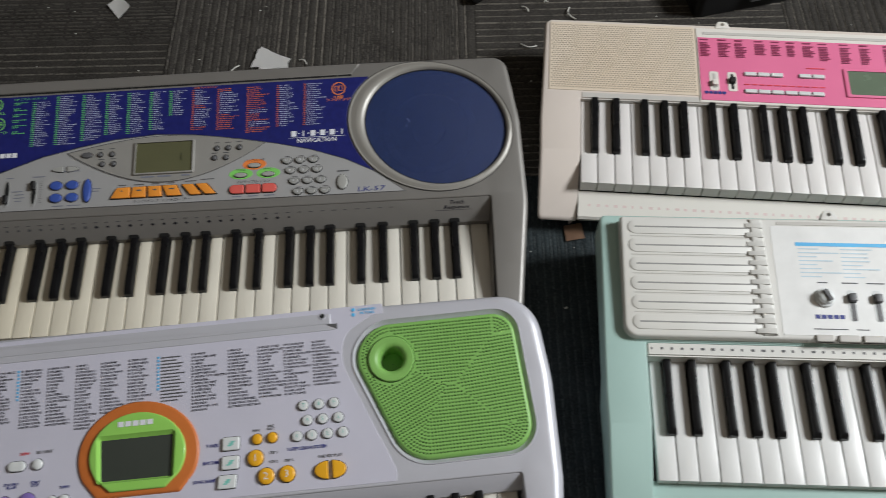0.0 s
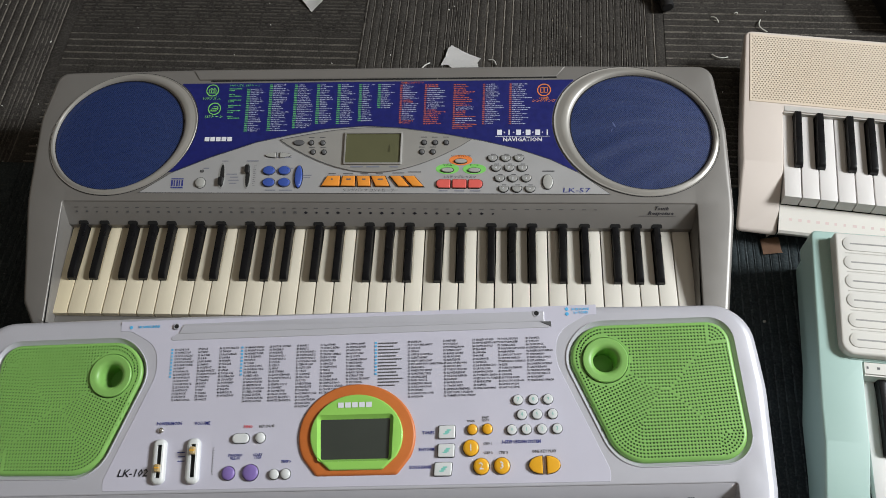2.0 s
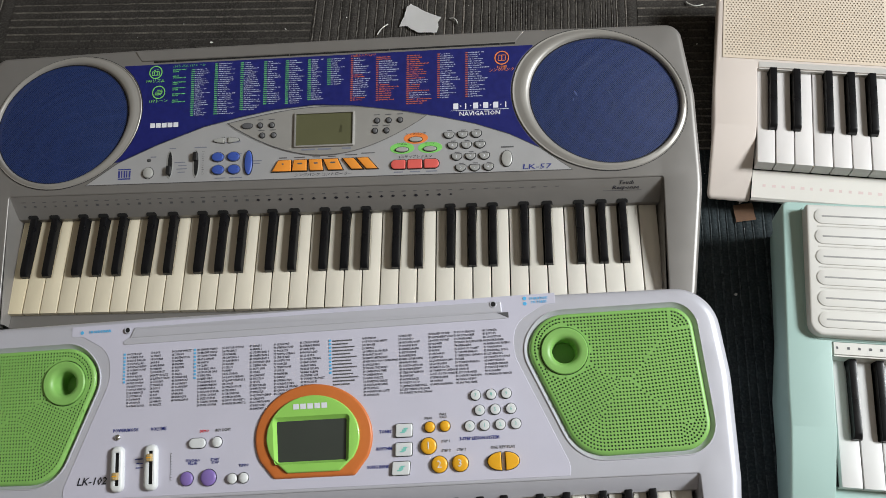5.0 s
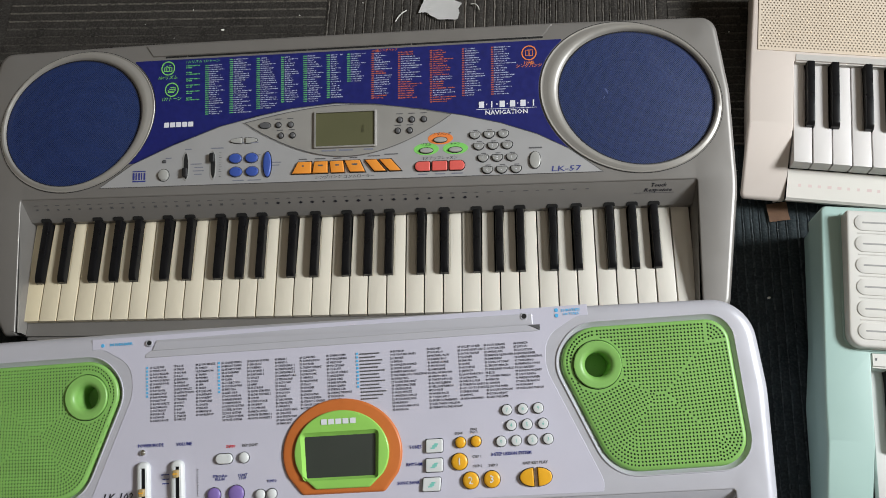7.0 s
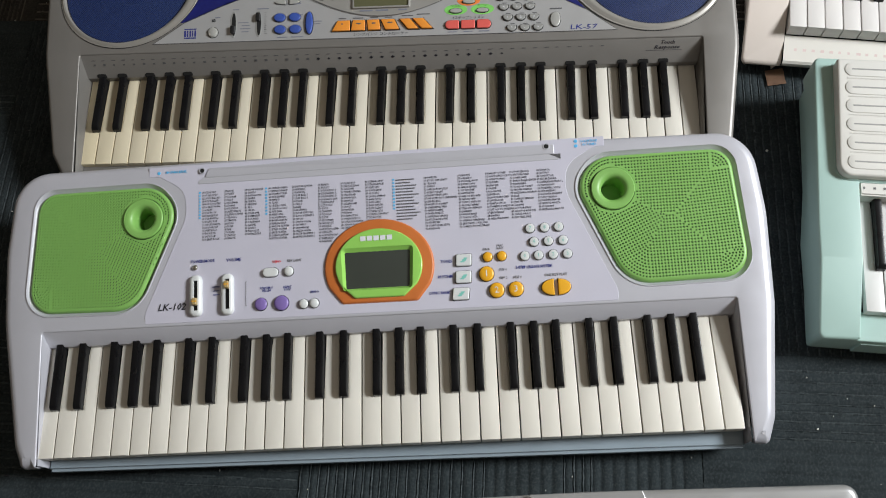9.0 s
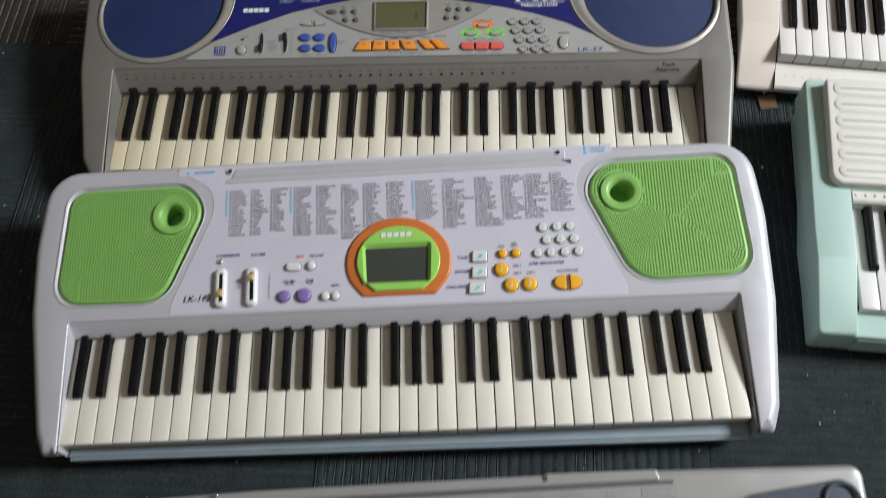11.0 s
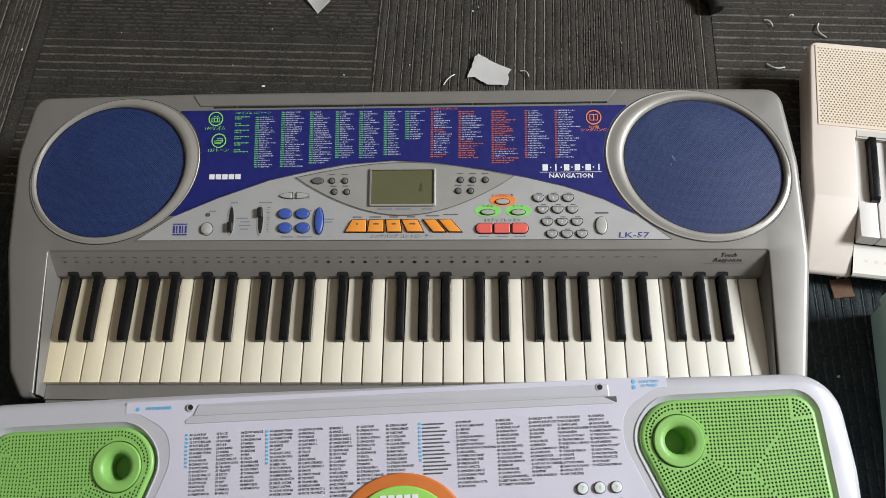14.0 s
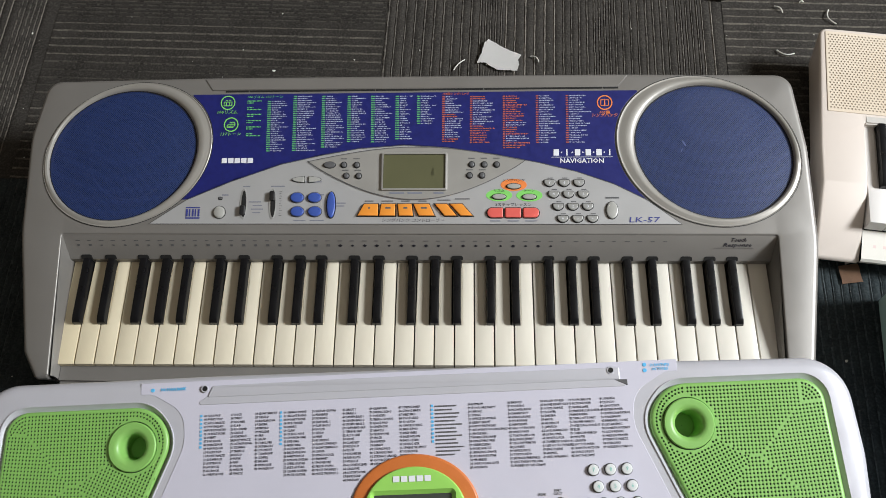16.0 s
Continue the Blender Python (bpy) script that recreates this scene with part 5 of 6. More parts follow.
    # number pad
    for row, y, xs in (("789", 0.2525, (0.1952, 0.2129, 0.2300)), ("456", 0.2357, (0.1990, 0.2165, 0.2342)), ("0123", 0.2190, (0.1868, 0.2035, 0.2212, 0.2385))):
        for ch, x in zip(row, xs):
            b = put("number_button", knob([(0.0056, -0.001), (0.0056, 0.0022), (0.0050, 0.0030), (0.0032, 0.0033), (0.0003, 0.0034)], 24), PEARL, x, y)
            part_mesh("lettering", lettering(ch, 0.0060), MINT_INK, b, at=pose(0, 0, 0.0036), smooth=0)
    # left hand group
    put("demo_button", button(rpoly([(-0.0100, -0.0056, 0.0055), (0.0100, -0.0056, 0.0055), (0.0100, 0.0056, 0.0055), (-0.0100, 0.0056, 0.0055)]), 0.0034, 0.0014), PEARL, -0.1312, 0.2168)
    for name, x, y, r, mat in (("key_light_button", -0.1076, 0.2170, 0.0059, PEARL), ("purple_button", -0.1437, 0.1778, 0.0077, PURPLE), ("purple_button", -0.1175, 0.1780, 0.0092, PURPLE), ("tempo_button", -0.0892, 0.1755, 0.0057, PEARL), ("tempo_button", -0.0758, 0.1757, 0.0057, PEARL)):
        put(name, knob([(r, -0.001), (r, 0.0026), (r - 0.0008, 0.0034), (r - 0.003, 0.0040), (0.0003, 0.0043)], 28), mat, x, y)
    for x, f in ((-0.2278, -0.008), (-0.1868, 0.011)):
        housing = rpoly([(-0.0084, -0.0262, 0.007), (0.0084, -0.0262, 0.007), (0.0080, 0.0262, 0.007), (-0.0080, 0.0262, 0.007)])
        put("slider_housing", slab(housing, 0.0045, lambda a, b: 0.0062, base=-0.001, holes=[[p + Vector((0.0016, 0.0)) for p in box_outline(0.0076, 0.038, 0.001)]]), PEARL, x, 0.1925, 0.0006)
        put("slider_track", flat(box_outline(0.0082, 0.0385, 0.001)), GAP, x + 0.0016, 0.1925, 0.0030)
        put("slider_knob", slab(box_outline(0.0056, 0.0085, 0.0012), 0.001, lambda a, b: 0.0110 + 0.25 * abs(b), base=0.0), TAN, x + 0.0010, 0.1925 + f, 0.001)
        put("slider_pointer", block(-0.0030, 0.0030, -0.0009, 0.0009, 0.0112, 0.0120, 0.0003), YELLOW, x + 0.0010, 0.1925 + f, 0.001)
    put("power_lamp", lathe([(0.0034, -0.001), (0.0034, 0.0014), (0.002, 0.0028), (0.0003, 0.0032)], 18), CHROME, -0.2292, 0.2285)
    for tx, x, y, sz, mat in (("POWER/MODE", -0.2195, 0.2360, 0.0054, NAVY_INK), ("VOLUME", -0.1790, 0.2355, 0.0056, NAVY_INK), ("DEMO", -0.1232, 0.2300, 0.0044, RED_INK), ("KEY LIGHT", -0.1005, 0.2302, 0.0044, GREY_INK),
                              ("SYNCHRO\nFILL-IN", -0.1368, 0.1960, 0.0042, NAVY_INK), ("START\nSTOP", -0.1098, 0.1960, 0.0042, NAVY_INK), ("TEMPO", -0.0758, 0.1895, 0.0042, NAVY_INK)):
        ink(lettering(tx, sz, bold=0.0001, squeeze=0.88, leading=0.8), mat, x, y)
    ink(lettering("LK-102", 0.0122, bold=0.00015, shear=0.28, squeeze=1.02), BLACK_INK, -0.2600, 0.1800)
    marks(kb, "slider_scale", [(0.0, 0.0, 0.0004, 0.030)] + [(0.0, k * 0.003, 0.002, k * 0.003 + 0.0004) for k in range(11)], GREY_INK, pl.on(-0.1640, 0.177, 0.0011))
    marks(kb, "slider_caption", [(-0.0095, 0.0, 0.0, 0.0012), (-0.008, -0.005, 0.0, -0.0038), (-0.0085, -0.010, 0.0, -0.0088)], NAVY_INK, pl.on(-0.1975, 0.2020, 0.0011))
    # song and tone lists
    xs = (-0.2204, -0.1911, -0.1642, -0.1328, -0.1020, -0.0685, -0.0393, -0.0075, 0.0312, 0.0667, 0.1094, 0.1444, 0.1742, 0.2077)
    rnd = random.Random(11)
    for x, txt in zip(xs, RHYTHMS):
        if txt:
            lines = txt.split("|")
            ink(lettering("\n".join(lines), 0.0035, bold=0.00006, align="LEFT", leading=1.102, squeeze=0.88, rise="TOP"), BLACK_INK, x, 0.3262)
        else:
            rows = []
            for r in range(14):
                y, a = 0.3250 - r * 0.00386, x
                end = x + rnd.uniform(0.017, 0.031)
                while a < end:
                    w = rnd.uniform(0.0009, 0.0018)
                    w *= 1.5
                    rows.append((a, y - 0.0018, min(end, a + w), y - 0.0002))
                    a += w + 0.0007
            marks(kb, "song_list", rows, GREY_INK, zf=lambda px, py: pl.z(px, py) + 0.0011)
    for x, n in ((-0.2250, 9), (-0.1372, 9), (0.0270, 10)):
        marks(kb, "list_heading", [(x, 0.3260 - k * 0.0041 - 0.0024, x + 0.0026, 0.3260 - k * 0.0041) for k in range(n)], CYAN_INK, zf=lambda px, py: pl.z(px, py) + 0.0011)
    # pale blue stickers at the back
    ink(lettering("100 SONG BANK", 0.0042, bold=0.0002, squeeze=0.9), CYAN_INK, -0.2560, 0.3545, 0.0012)
    ink(lettering("50 RHYTHMS\n100 TONES", 0.0040, bold=0.0001, squeeze=0.9, leading=1.05), CYAN_INK, 0.2740, 0.3550, 0.0012)
    for x, y in ((-0.2790, 0.3545), (0.2580, 0.3580), (0.2580, 0.3520)):
        put("sticker_icon", flat(ellipse(0, 0, 0.0022, 0.0022, 0, 14)), CYAN_INK, x, y, 0.0011)
    fascia(kb, pl, 0.157, 0.1425, 0.0985, 0.4325, LAVENDER)
    well(kb, 0.4325, 0.4312, -0.006, 0.156, pl.z, 0.088, LAVENDER)
    lay_keys(kb, 0.0631, 0.0, 0.1413, 0.0848, 0.019, lambda u: (0.74, 0.71, 0.64))
    fit_to_view(kb, (-0.0024, -0.0217, -0.0013, 0.0382, 0.0118), (-0.0047, -0.0064, -0.0139, -0.0009, 0.0401), pl, Plane(0.1048, 0.235, 0.170))
    return kb


green_keyboard()

# ---- cream keyboard with pink panel ----


def pink_keyboard():
    pl = Plane(0.070, 0.15, 0.03)
    kb = thing("keyboard", pose(0.9730, 0.1190, 0, 0, 0, -7.3), "cream yellowed keyboard with pink printed panel", "keyboard", "keyboards on the floor")
    z = lambda x, y: pl.z(x, y) - max(0, 0.05 - y) * 0.42
    side = [(0.424, -0.004, 0.002), (0.424, -0.0385, 0.003), (0.4775, -0.0385, 0.006), (0.4800, 0.10, 0.3), (0.4765, 0.2825, 0.012)]
    pts = side + [(-x, y, r) for x, y, r in side[::-1]] + [(-0.424, 0.139, 0.002), (0.424, 0.139, 0.002)]
    rad = lambda x, y: 0.001 if (abs(x) < 0.425 and y < 0.2) else 0.004
    part("body", slab(rpoly(pts, 6), rad, z, base=0.008, flare=-0.009, folds=(0.05,)), CREAM, kb)
    part("base", slab(rpoly([(-0.45, 0.004, 0.01), (0.45, 0.004, 0.01), (0.45, 0.26, 0.01), (-0.45, 0.26, 0.01)]), 0.002, lambda x, y: 0.02, base=0.0005), WARM_GREY, kb)
    bm = bmesh.new()
    prof = [(-0.026, 0.005), (-0.0385, 0.026), (-0.0385, 0.030), (-0.036, 0.0335), (-0.002, 0.0425), (0.0, 0.0410), (0.0, 0.024)]
    rows = [[bm.verts.new((x, y, q)) for x in (-0.4235, 0.4235)] for y, q in prof]
    for a, b in zip(rows, rows[1:]):
        bm.faces.new([a[0], a[1], b[1], b[0]])
    part("front_rail", bm, IVORY, kb, "pale front rail under the keys")
    rnd = random.Random(3)
    marks(kb, "rail_print", [(-0.41 + k * 0.0118, -0.022, -0.41 + k * 0.0118 + rnd.uniform(0.003, 0.006), -0.0185) for k in range(70)], material("faded_red_ink", (0.69, 0.55, 0.53), 0.5), zf=lambda x, y: 0.03755 + (y + 0.021) * 0.2647)
    # left and right speaker grilles
    for s in (1, -1):
        x0, x1 = sorted((s * 0.2565, s * 0.4695))
        dots = []
        k = 0
        y = 0.157
        while y < 0.2725:
            x = x0 + 0.004 + (0.0022 if k % 2 else 0)
            while x < x1 - 0.003:
                dots.append((x, y))
                x += 0.0044
            y += 0.0038
            k += 1
        g = slab(rpoly([(x0, 0.1515, 0.001), (x1, 0.1515, 0.001), (x1, 0.2765, 0.006), (x0, 0.2765, 0.002)]), 0.0006, lambda x, y: pl.z(x, y) + 0.0009, low=0.001, dots=dots if s < 0 else None, dot_r=0.0013)
        grille = part("speaker_grille", g, CREAM_GRILLE, kb, "yellowed perforated speaker grille")
        # backing painted in the tone of shade inside the holes
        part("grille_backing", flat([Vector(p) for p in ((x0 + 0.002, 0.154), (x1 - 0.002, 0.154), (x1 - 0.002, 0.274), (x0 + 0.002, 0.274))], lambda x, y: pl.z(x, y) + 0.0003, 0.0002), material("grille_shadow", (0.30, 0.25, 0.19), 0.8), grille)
    part("centre_plate", slab(rpoly([(-0.2555, 0.140, 0.001), (0.2555, 0.140, 0.001), (0.2555, 0.2745, 0.002), (-0.2555, 0.2745, 0.002)]), 0.001, lambda x, y: pl.z(x, y) + 0.0016, low=0.002), IVORY, kb)
    part("stand_slot", flat([Vector(p) for p in ((-0.245, 0.2625), (0.245, 0.2625), (0.245, 0.2675), (-0.245, 0.2675))], lambda x, y: pl.z(x, y) + 0.0022, 0.0005), WARM_GREY, kb)
    part("pink_panel", flat(rpoly([(-0.2535, 0.1435, 0.001), (0.2535, 0.1435, 0.001), (0.2535, 0.2565, 0.001), (-0.2535, 0.2565, 0.001)]), lambda x, y: pl.z(x, y) + 0.0023, 0.0006), PINK, kb, "pink printed control panel")
    for x in (-0.215, 0.215):
        part("stand_lug", slab(rpoly([(x - 0.012, 0.276, 0.002), (x + 0.012, 0.276, 0.002), (x + 0.007, 0.2895, 0.006), (x - 0.007, 0.2895, 0.006)]), 0.0015, lambda a, b: pl.z(a, b) + 0.001, low=0.008, holes=[ellipse(x, 0.2835, 0.0028, 0.0028, 0, 16)]), IVORY, kb)
    part("key_bed", block(-0.4235, 0.4235, 0.002, 0.139, 0.022, 0.028), GAP, kb)
    part("fascia", block(-0.4235, 0.4235, 0.1375, 0.1500, 0.044, 0.0705, 0.002), WARM_GREY, kb)
    up = lambda x, y: pl.z(x, y) + 0.0032
    lists = []
    for x in (-0.2505, -0.2245, -0.2003, -0.172, -0.148, -0.126, -0.103, -0.080, -0.050, -0.022, 0.012, 0.05, 0.09, 0.13, 0.17, 0.21):
        n = 9 if x < -0.19 or x > -0.09 else 7
        w = rnd.uniform(0.013, 0.019)
        lists += [(x, 0.2470 - r * 0.0030 - 0.0017, x + w * rnd.uniform(0.6, 1.0), 0.2470 - r * 0.0030) for r in range(n if x < -0.05 else 10)]
        lists.append((x, 0.2510, x + 0.012, 0.2530))
    marks(kb, "list_print", lists, PINK_INK, zf=up)
    marks(kb, "printed_bar", [(-0.192 + k * 0.0105, 0.1725, -0.184 + k * 0.0105, 0.1738) for k in range(11)] + [(-0.102, 0.2060, -0.075, 0.2072)], RED_INK, zf=up)
    for x, k in ((-0.2340, 0), (-0.2085, 1)):
        part("slider_well", flat(box_outline(0.013, 0.034, 0.003)), IVORY, kb, at=pl.on(x, 0.1770, 0.0028))
        part("slider_track", flat(box_outline(0.004, 0.026, 0.001)), GAP if k else WARM_GREY, kb, at=pl.on(x, 0.1770, 0.0033))
        part("slider_knob", button(box_outline(0.008, 0.009, 0.001), 0.005, 0.001), IVORY if not k else BLACK, kb, at=pl.on(x, 0.1720 + 0.006 * k, 0.003))
    for x0, n, y in ((-0.1915, 3, 0.1915), (-0.1145, 2, 0.1920), (-0.1930, 6, 0.1610)):
        for k in range(n):
            part("push_button", button(box_outline(0.0168, 0.0062, 0.001), 0.003, 0.001), PEARL, kb, at=pl.on(x0 + 0.0092 + k * 0.0187, y, 0.002))
    marks(kb, "maker_mark", [(-0.2485 + k * 0.0062, 0.1540, -0.2437 + k * 0.0062, 0.1585) for k in range(5)], NAVY_INK, zf=up)
    part("display_frame", slab(box_outline(0.110, 0.050, 0.002), 0.001, lambda x, y: 0.002, base=-0.001, holes=[box_outline(0.098, 0.042, 0.001)]), PINK, kb, at=pl.on(0.004, 0.1835, 0.0022))
    part("display", flat(box_outline(0.099, 0.043, 0.001)), material("green_grey_lcd", (0.13, 0.17, 0.12), 0.25), kb, "grey green liquid crystal display, switched off", pl.on(0.004, 0.1835, 0.0032))
    lay_keys(kb, 0.0630, 0.0, 0.1375, 0.0895, 0.0195, lambda u: (0.74, 0.715, 0.70))


pink_keyboard()

# ---- mint keyboard with white panel ----


def mint_keyboard():
    pl = Plane(0.098, 0.165, 0.085)
    kb = thing("keyboard", pose(1.0065, -0.2695, 0, 0, 0, -5.0), "mint green keyboard with off-white ribbed speaker panels", "keyboard", "keyboards on the floor")
    z = lambda x, y: 0.0905 + 0.05 * (y - 0.16) - max(0, 0.06 - y) * 0.22
    side = [(0.425, -0.004, 0.002), (0.425, -0.0330, 0.003), (0.4725, -0.0345, 0.008), (0.4755, 0.10, 0.3), (0.4730, 0.329, 0.008)]
    pts = side + [(-x, y, r) for x, y, r in side[::-1]] + [(-0.425, 0.158, 0.002), (0.425, 0.158, 0.002)]
    rad = lambda x, y: 0.001 if (abs(x) < 0.4255 and y < 0.2) else 0.0035
    part("body", slab(rpoly(pts, 6), rad, z, base=0.055, folds=(0.06,)), MINT, kb)
    low = [(0.4725, -0.0335, 0.008), (0.4720, 0.04, 0.05), (0.4735, 0.105, 0.04), (0.4675, 0.18, 0.06), (0.4660, 0.328, 0.008)]
    part("lower_body", slab(rpoly(low + [(-x, y, r) for x, y, r in low[::-1]]), 0.002, lambda x, y: 0.0555, base=0.004, flare=-0.003), MINT, kb)
    part("front_rail", block(-0.4245, 0.4245, -0.0355, 0.0, 0.010, 0.0515, 0.004), MINT, kb)
    part("base", slab(rpoly([(-0.455, -0.02, 0.01), (0.455, -0.02, 0.01), (0.45, 0.32, 0.01), (-0.45, 0.32, 0.01)]), 0.001, lambda x, y: 0.02, base=0.0005), BLACK, kb)
    # white panel in one raised plate, with ribbed speakers at both ends
    ends = rpoly([(-0.4515, 0.1615, 0.016), (0.4515, 0.1615, 0.016), (0.4505, 0.3185, 0.004), (-0.4505, 0.3185, 0.004)], 8)
    part("panel", slab(ends, 0.0035, lambda x, y: pl.z(x, y) + 0.004, base=0.085), OFFWHITE, kb, "off-white raised control panel")
    part("panel_step", slab(rpoly([(-0.4535, 0.1595, 0.018), (0.4535, 0.1595, 0.018), (0.4525, 0.3205, 0.005), (-0.4525, 0.3205, 0.005)]), 0.001, lambda x, y: z(x, y) + 0.0012, low=0.002), MINT, kb)
    for s in (-1, 1):
        for k in range(6):
            y = 0.1795 + k * 0.0248
            x0, x1 = -0.4415, -0.286
            # low stadium-shaped rib; grey strips stand in for shade in its slit and in the groove between the ribs
            h = 0.0094
            stad = [Vector((x0 + h - h * math.cos(a), y + h * math.sin(a))) for a in (math.pi * (q / 12 - 0.5) for q in range(13))] + [Vector((x1, y + h)), Vector((x1, y - h))]
            part("speaker_rib", slab([Vector((p.x * -s, p.y)) for p in stad], 0.0008, lambda x, yy: pl.z(x, yy) + 0.0050, low=0.003, steps=2), OFFWHITE, kb)
            for name, yy0, xa, hw in (("speaker_slot", y, x0 + 0.0085, 0.0010), ("rib_groove", y + 0.0124, x0 + 0.003, 0.0007)):
                if name == "rib_groove" and k == 5:
                    continue
                slit = [Vector((p[0] * -s, p[1])) for p in ((xa, yy0 - hw), (x1, yy0 - hw), (x1, yy0 + hw), (xa, yy0 + hw))]
                part(name, flat(slit, lambda x, yy: pl.z(x, yy) + (0.0052 if name == "speaker_slot" else 0.0043), 0.0004), BUTTON_GREY if name == "speaker_slot" else WARM_GREY, kb)
        # ramp between the ribs and the controls, crossed by short fins
        sh = [Vector((p[0] * -s, p[1])) for p in ((-0.289, 0.1650), (-0.272, 0.1650), (-0.276, 0.3160), (-0.292, 0.3160))]
        part("shoulder", slab(sh, 0.0035, lambda x, y: pl.z(x, y) + 0.0070, low=0.005), OFFWHITE, kb)
        for k in range(12):
            y = 0.1705 + k * 0.0124
            fin = [Vector((p[0] * -s, p[1])) for p in ((-0.297, y - 0.0030), (-0.274 - k * 0.0003, y - 0.0046), (-0.274 - k * 0.0003, y + 0.0034), (-0.297, y + 0.0030))]
            part("shoulder_fin", slab(fin, 0.0012, lambda x, yy: pl.z(x, yy) + 0.0064 + 0.13 * (0.297 - abs(x)), low=0.005, steps=2), OFFWHITE, kb)
    up = lambda x, y: pl.z(x, y) + 0.0046
    part("centre_sheet", flat(rpoly([(-0.266, 0.1670, 0.002), (0.266, 0.1670, 0.002), (0.266, 0.3080, 0.002), (-0.266, 0.3080, 0.002)]), lambda x, y: pl.z(x, y) + 0.0043, 0.0004), material("white_print_sheet", (0.76, 0.76, 0.75), 0.4), kb)
    part("stand_slot", flat([Vector(p) for p in ((-0.258, 0.3095), (0.258, 0.3095), (0.258, 0.3140), (-0.258, 0.3140))], lambda x, y: pl.z(x, y) + 0.0046, 0.0005), WARM_GREY, kb)
    for x in (-0.19, 0.19):
        part("stand_lug", slab(rpoly([(x - 0.012, 0.3190, 0.002), (x + 0.012, 0.3190, 0.002), (x + 0.007, 0.3325, 0.006), (x - 0.007, 0.3325, 0.006)]), 0.0015, lambda a, b: pl.z(a, b) + 0.002, low=0.008, holes=[ellipse(x, 0.3265, 0.0028, 0.0028, 0, 16)]), OFFWHITE, kb)
    marks(kb, "blue_bar", [(-0.2380, 0.2815, 0.240, 0.2862)], CYAN_INK, zf=up)
    rnd = random.Random(8)
    faint = material("faint_blue_ink", (0.50, 0.62, 0.70), 0.5)
    marks(kb, "list_print", [(x, 0.2770 - r * 0.0052, x + rnd.uniform(0.018, 0.05), 0.2785 - r * 0.0052) for x in (-0.236, -0.185, -0.125, -0.065, 0.0, 0.06, 0.12, 0.18) for r in range(8)], faint, zf=up)
    part("mode_dial", lathe([(0.0120, 0.0), (0.0115, 0.003), (0.0095, 0.004), (0.0085, 0.009), (0.0060, 0.0105), (0.0003, 0.0108)], 28), PEARL, kb, at=pl.on(-0.2120, 0.2140, 0.0045))
    part("dial_pointer", block(-0.0028, 0.0028, -0.0075, 0.0075, 0.0105, 0.013, 0.0008), GRAPHITE, kb, at=pl.on(-0.2120, 0.2140, 0.0045, 25))
    for x in (-0.1800, -0.1500):
        part("slider_well", flat(box_outline(0.0105, 0.040, 0.004)), PEARL, kb, at=pl.on(x, 0.2050, 0.0046))
        part("slider_track", flat(box_outline(0.0055, 0.034, 0.001)), GRAPHITE, kb, at=pl.on(x, 0.2030, 0.0051))
        part("slider_knob", button(box_outline(0.0085, 0.010, 0.001), 0.006, 0.001), GRAPHITE, kb, at=pl.on(x, 0.2140, 0.005))
    marks(kb, "control_caption", [(-0.2180, 0.2330, -0.2060, 0.2345), (-0.1890, 0.2330, -0.1700, 0.2345), (-0.1600, 0.2330, -0.1390, 0.2345), (-0.23, 0.1745, -0.19, 0.1757), (-0.18, 0.1745, -0.165, 0.1757)], GREY_INK, zf=up)
    marks(kb, "maker_mark", [(-0.2260 + k * 0.0072, 0.1880, -0.2202 + k * 0.0072, 0.1930) for k in range(5)], NAVY_INK, zf=up)
    for k in range(12):
        part("push_button", button(box_outline(0.024 if k else 0.020, 0.0085, 0.001), 0.0035, 0.001), WARM_GREY, kb, at=pl.on(-0.2190 + k * 0.0285, 0.1635, 0.0035))
    # strip with small marks between the panel and the keys
    part("key_bed", block(-0.4245, 0.4245, 0.002, 0.157, 0.0565, 0.058), GAP, kb)
    part("fascia", block(-0.4245, 0.4245, 0.1420, 0.1605, 0.040, 0.0890, 0.002), OFFWHITE, kb)
    marks(kb, "fascia_print", [(-0.420 + k * 0.0118, 0.1500, -0.420 + k * 0.0118 + rnd.uniform(0.002, 0.005), 0.1530) for k in range(70)], GREY_INK, zf=lambda x, y: 0.0893)
    lay_keys(kb, 0.0690, 0.0, 0.1420, 0.0905, 0.0195, lambda u: (0.74, 0.74, 0.73), shift=0.0036)


mint_keyboard()

# ---- ash silver keyboard with slate speakers ----


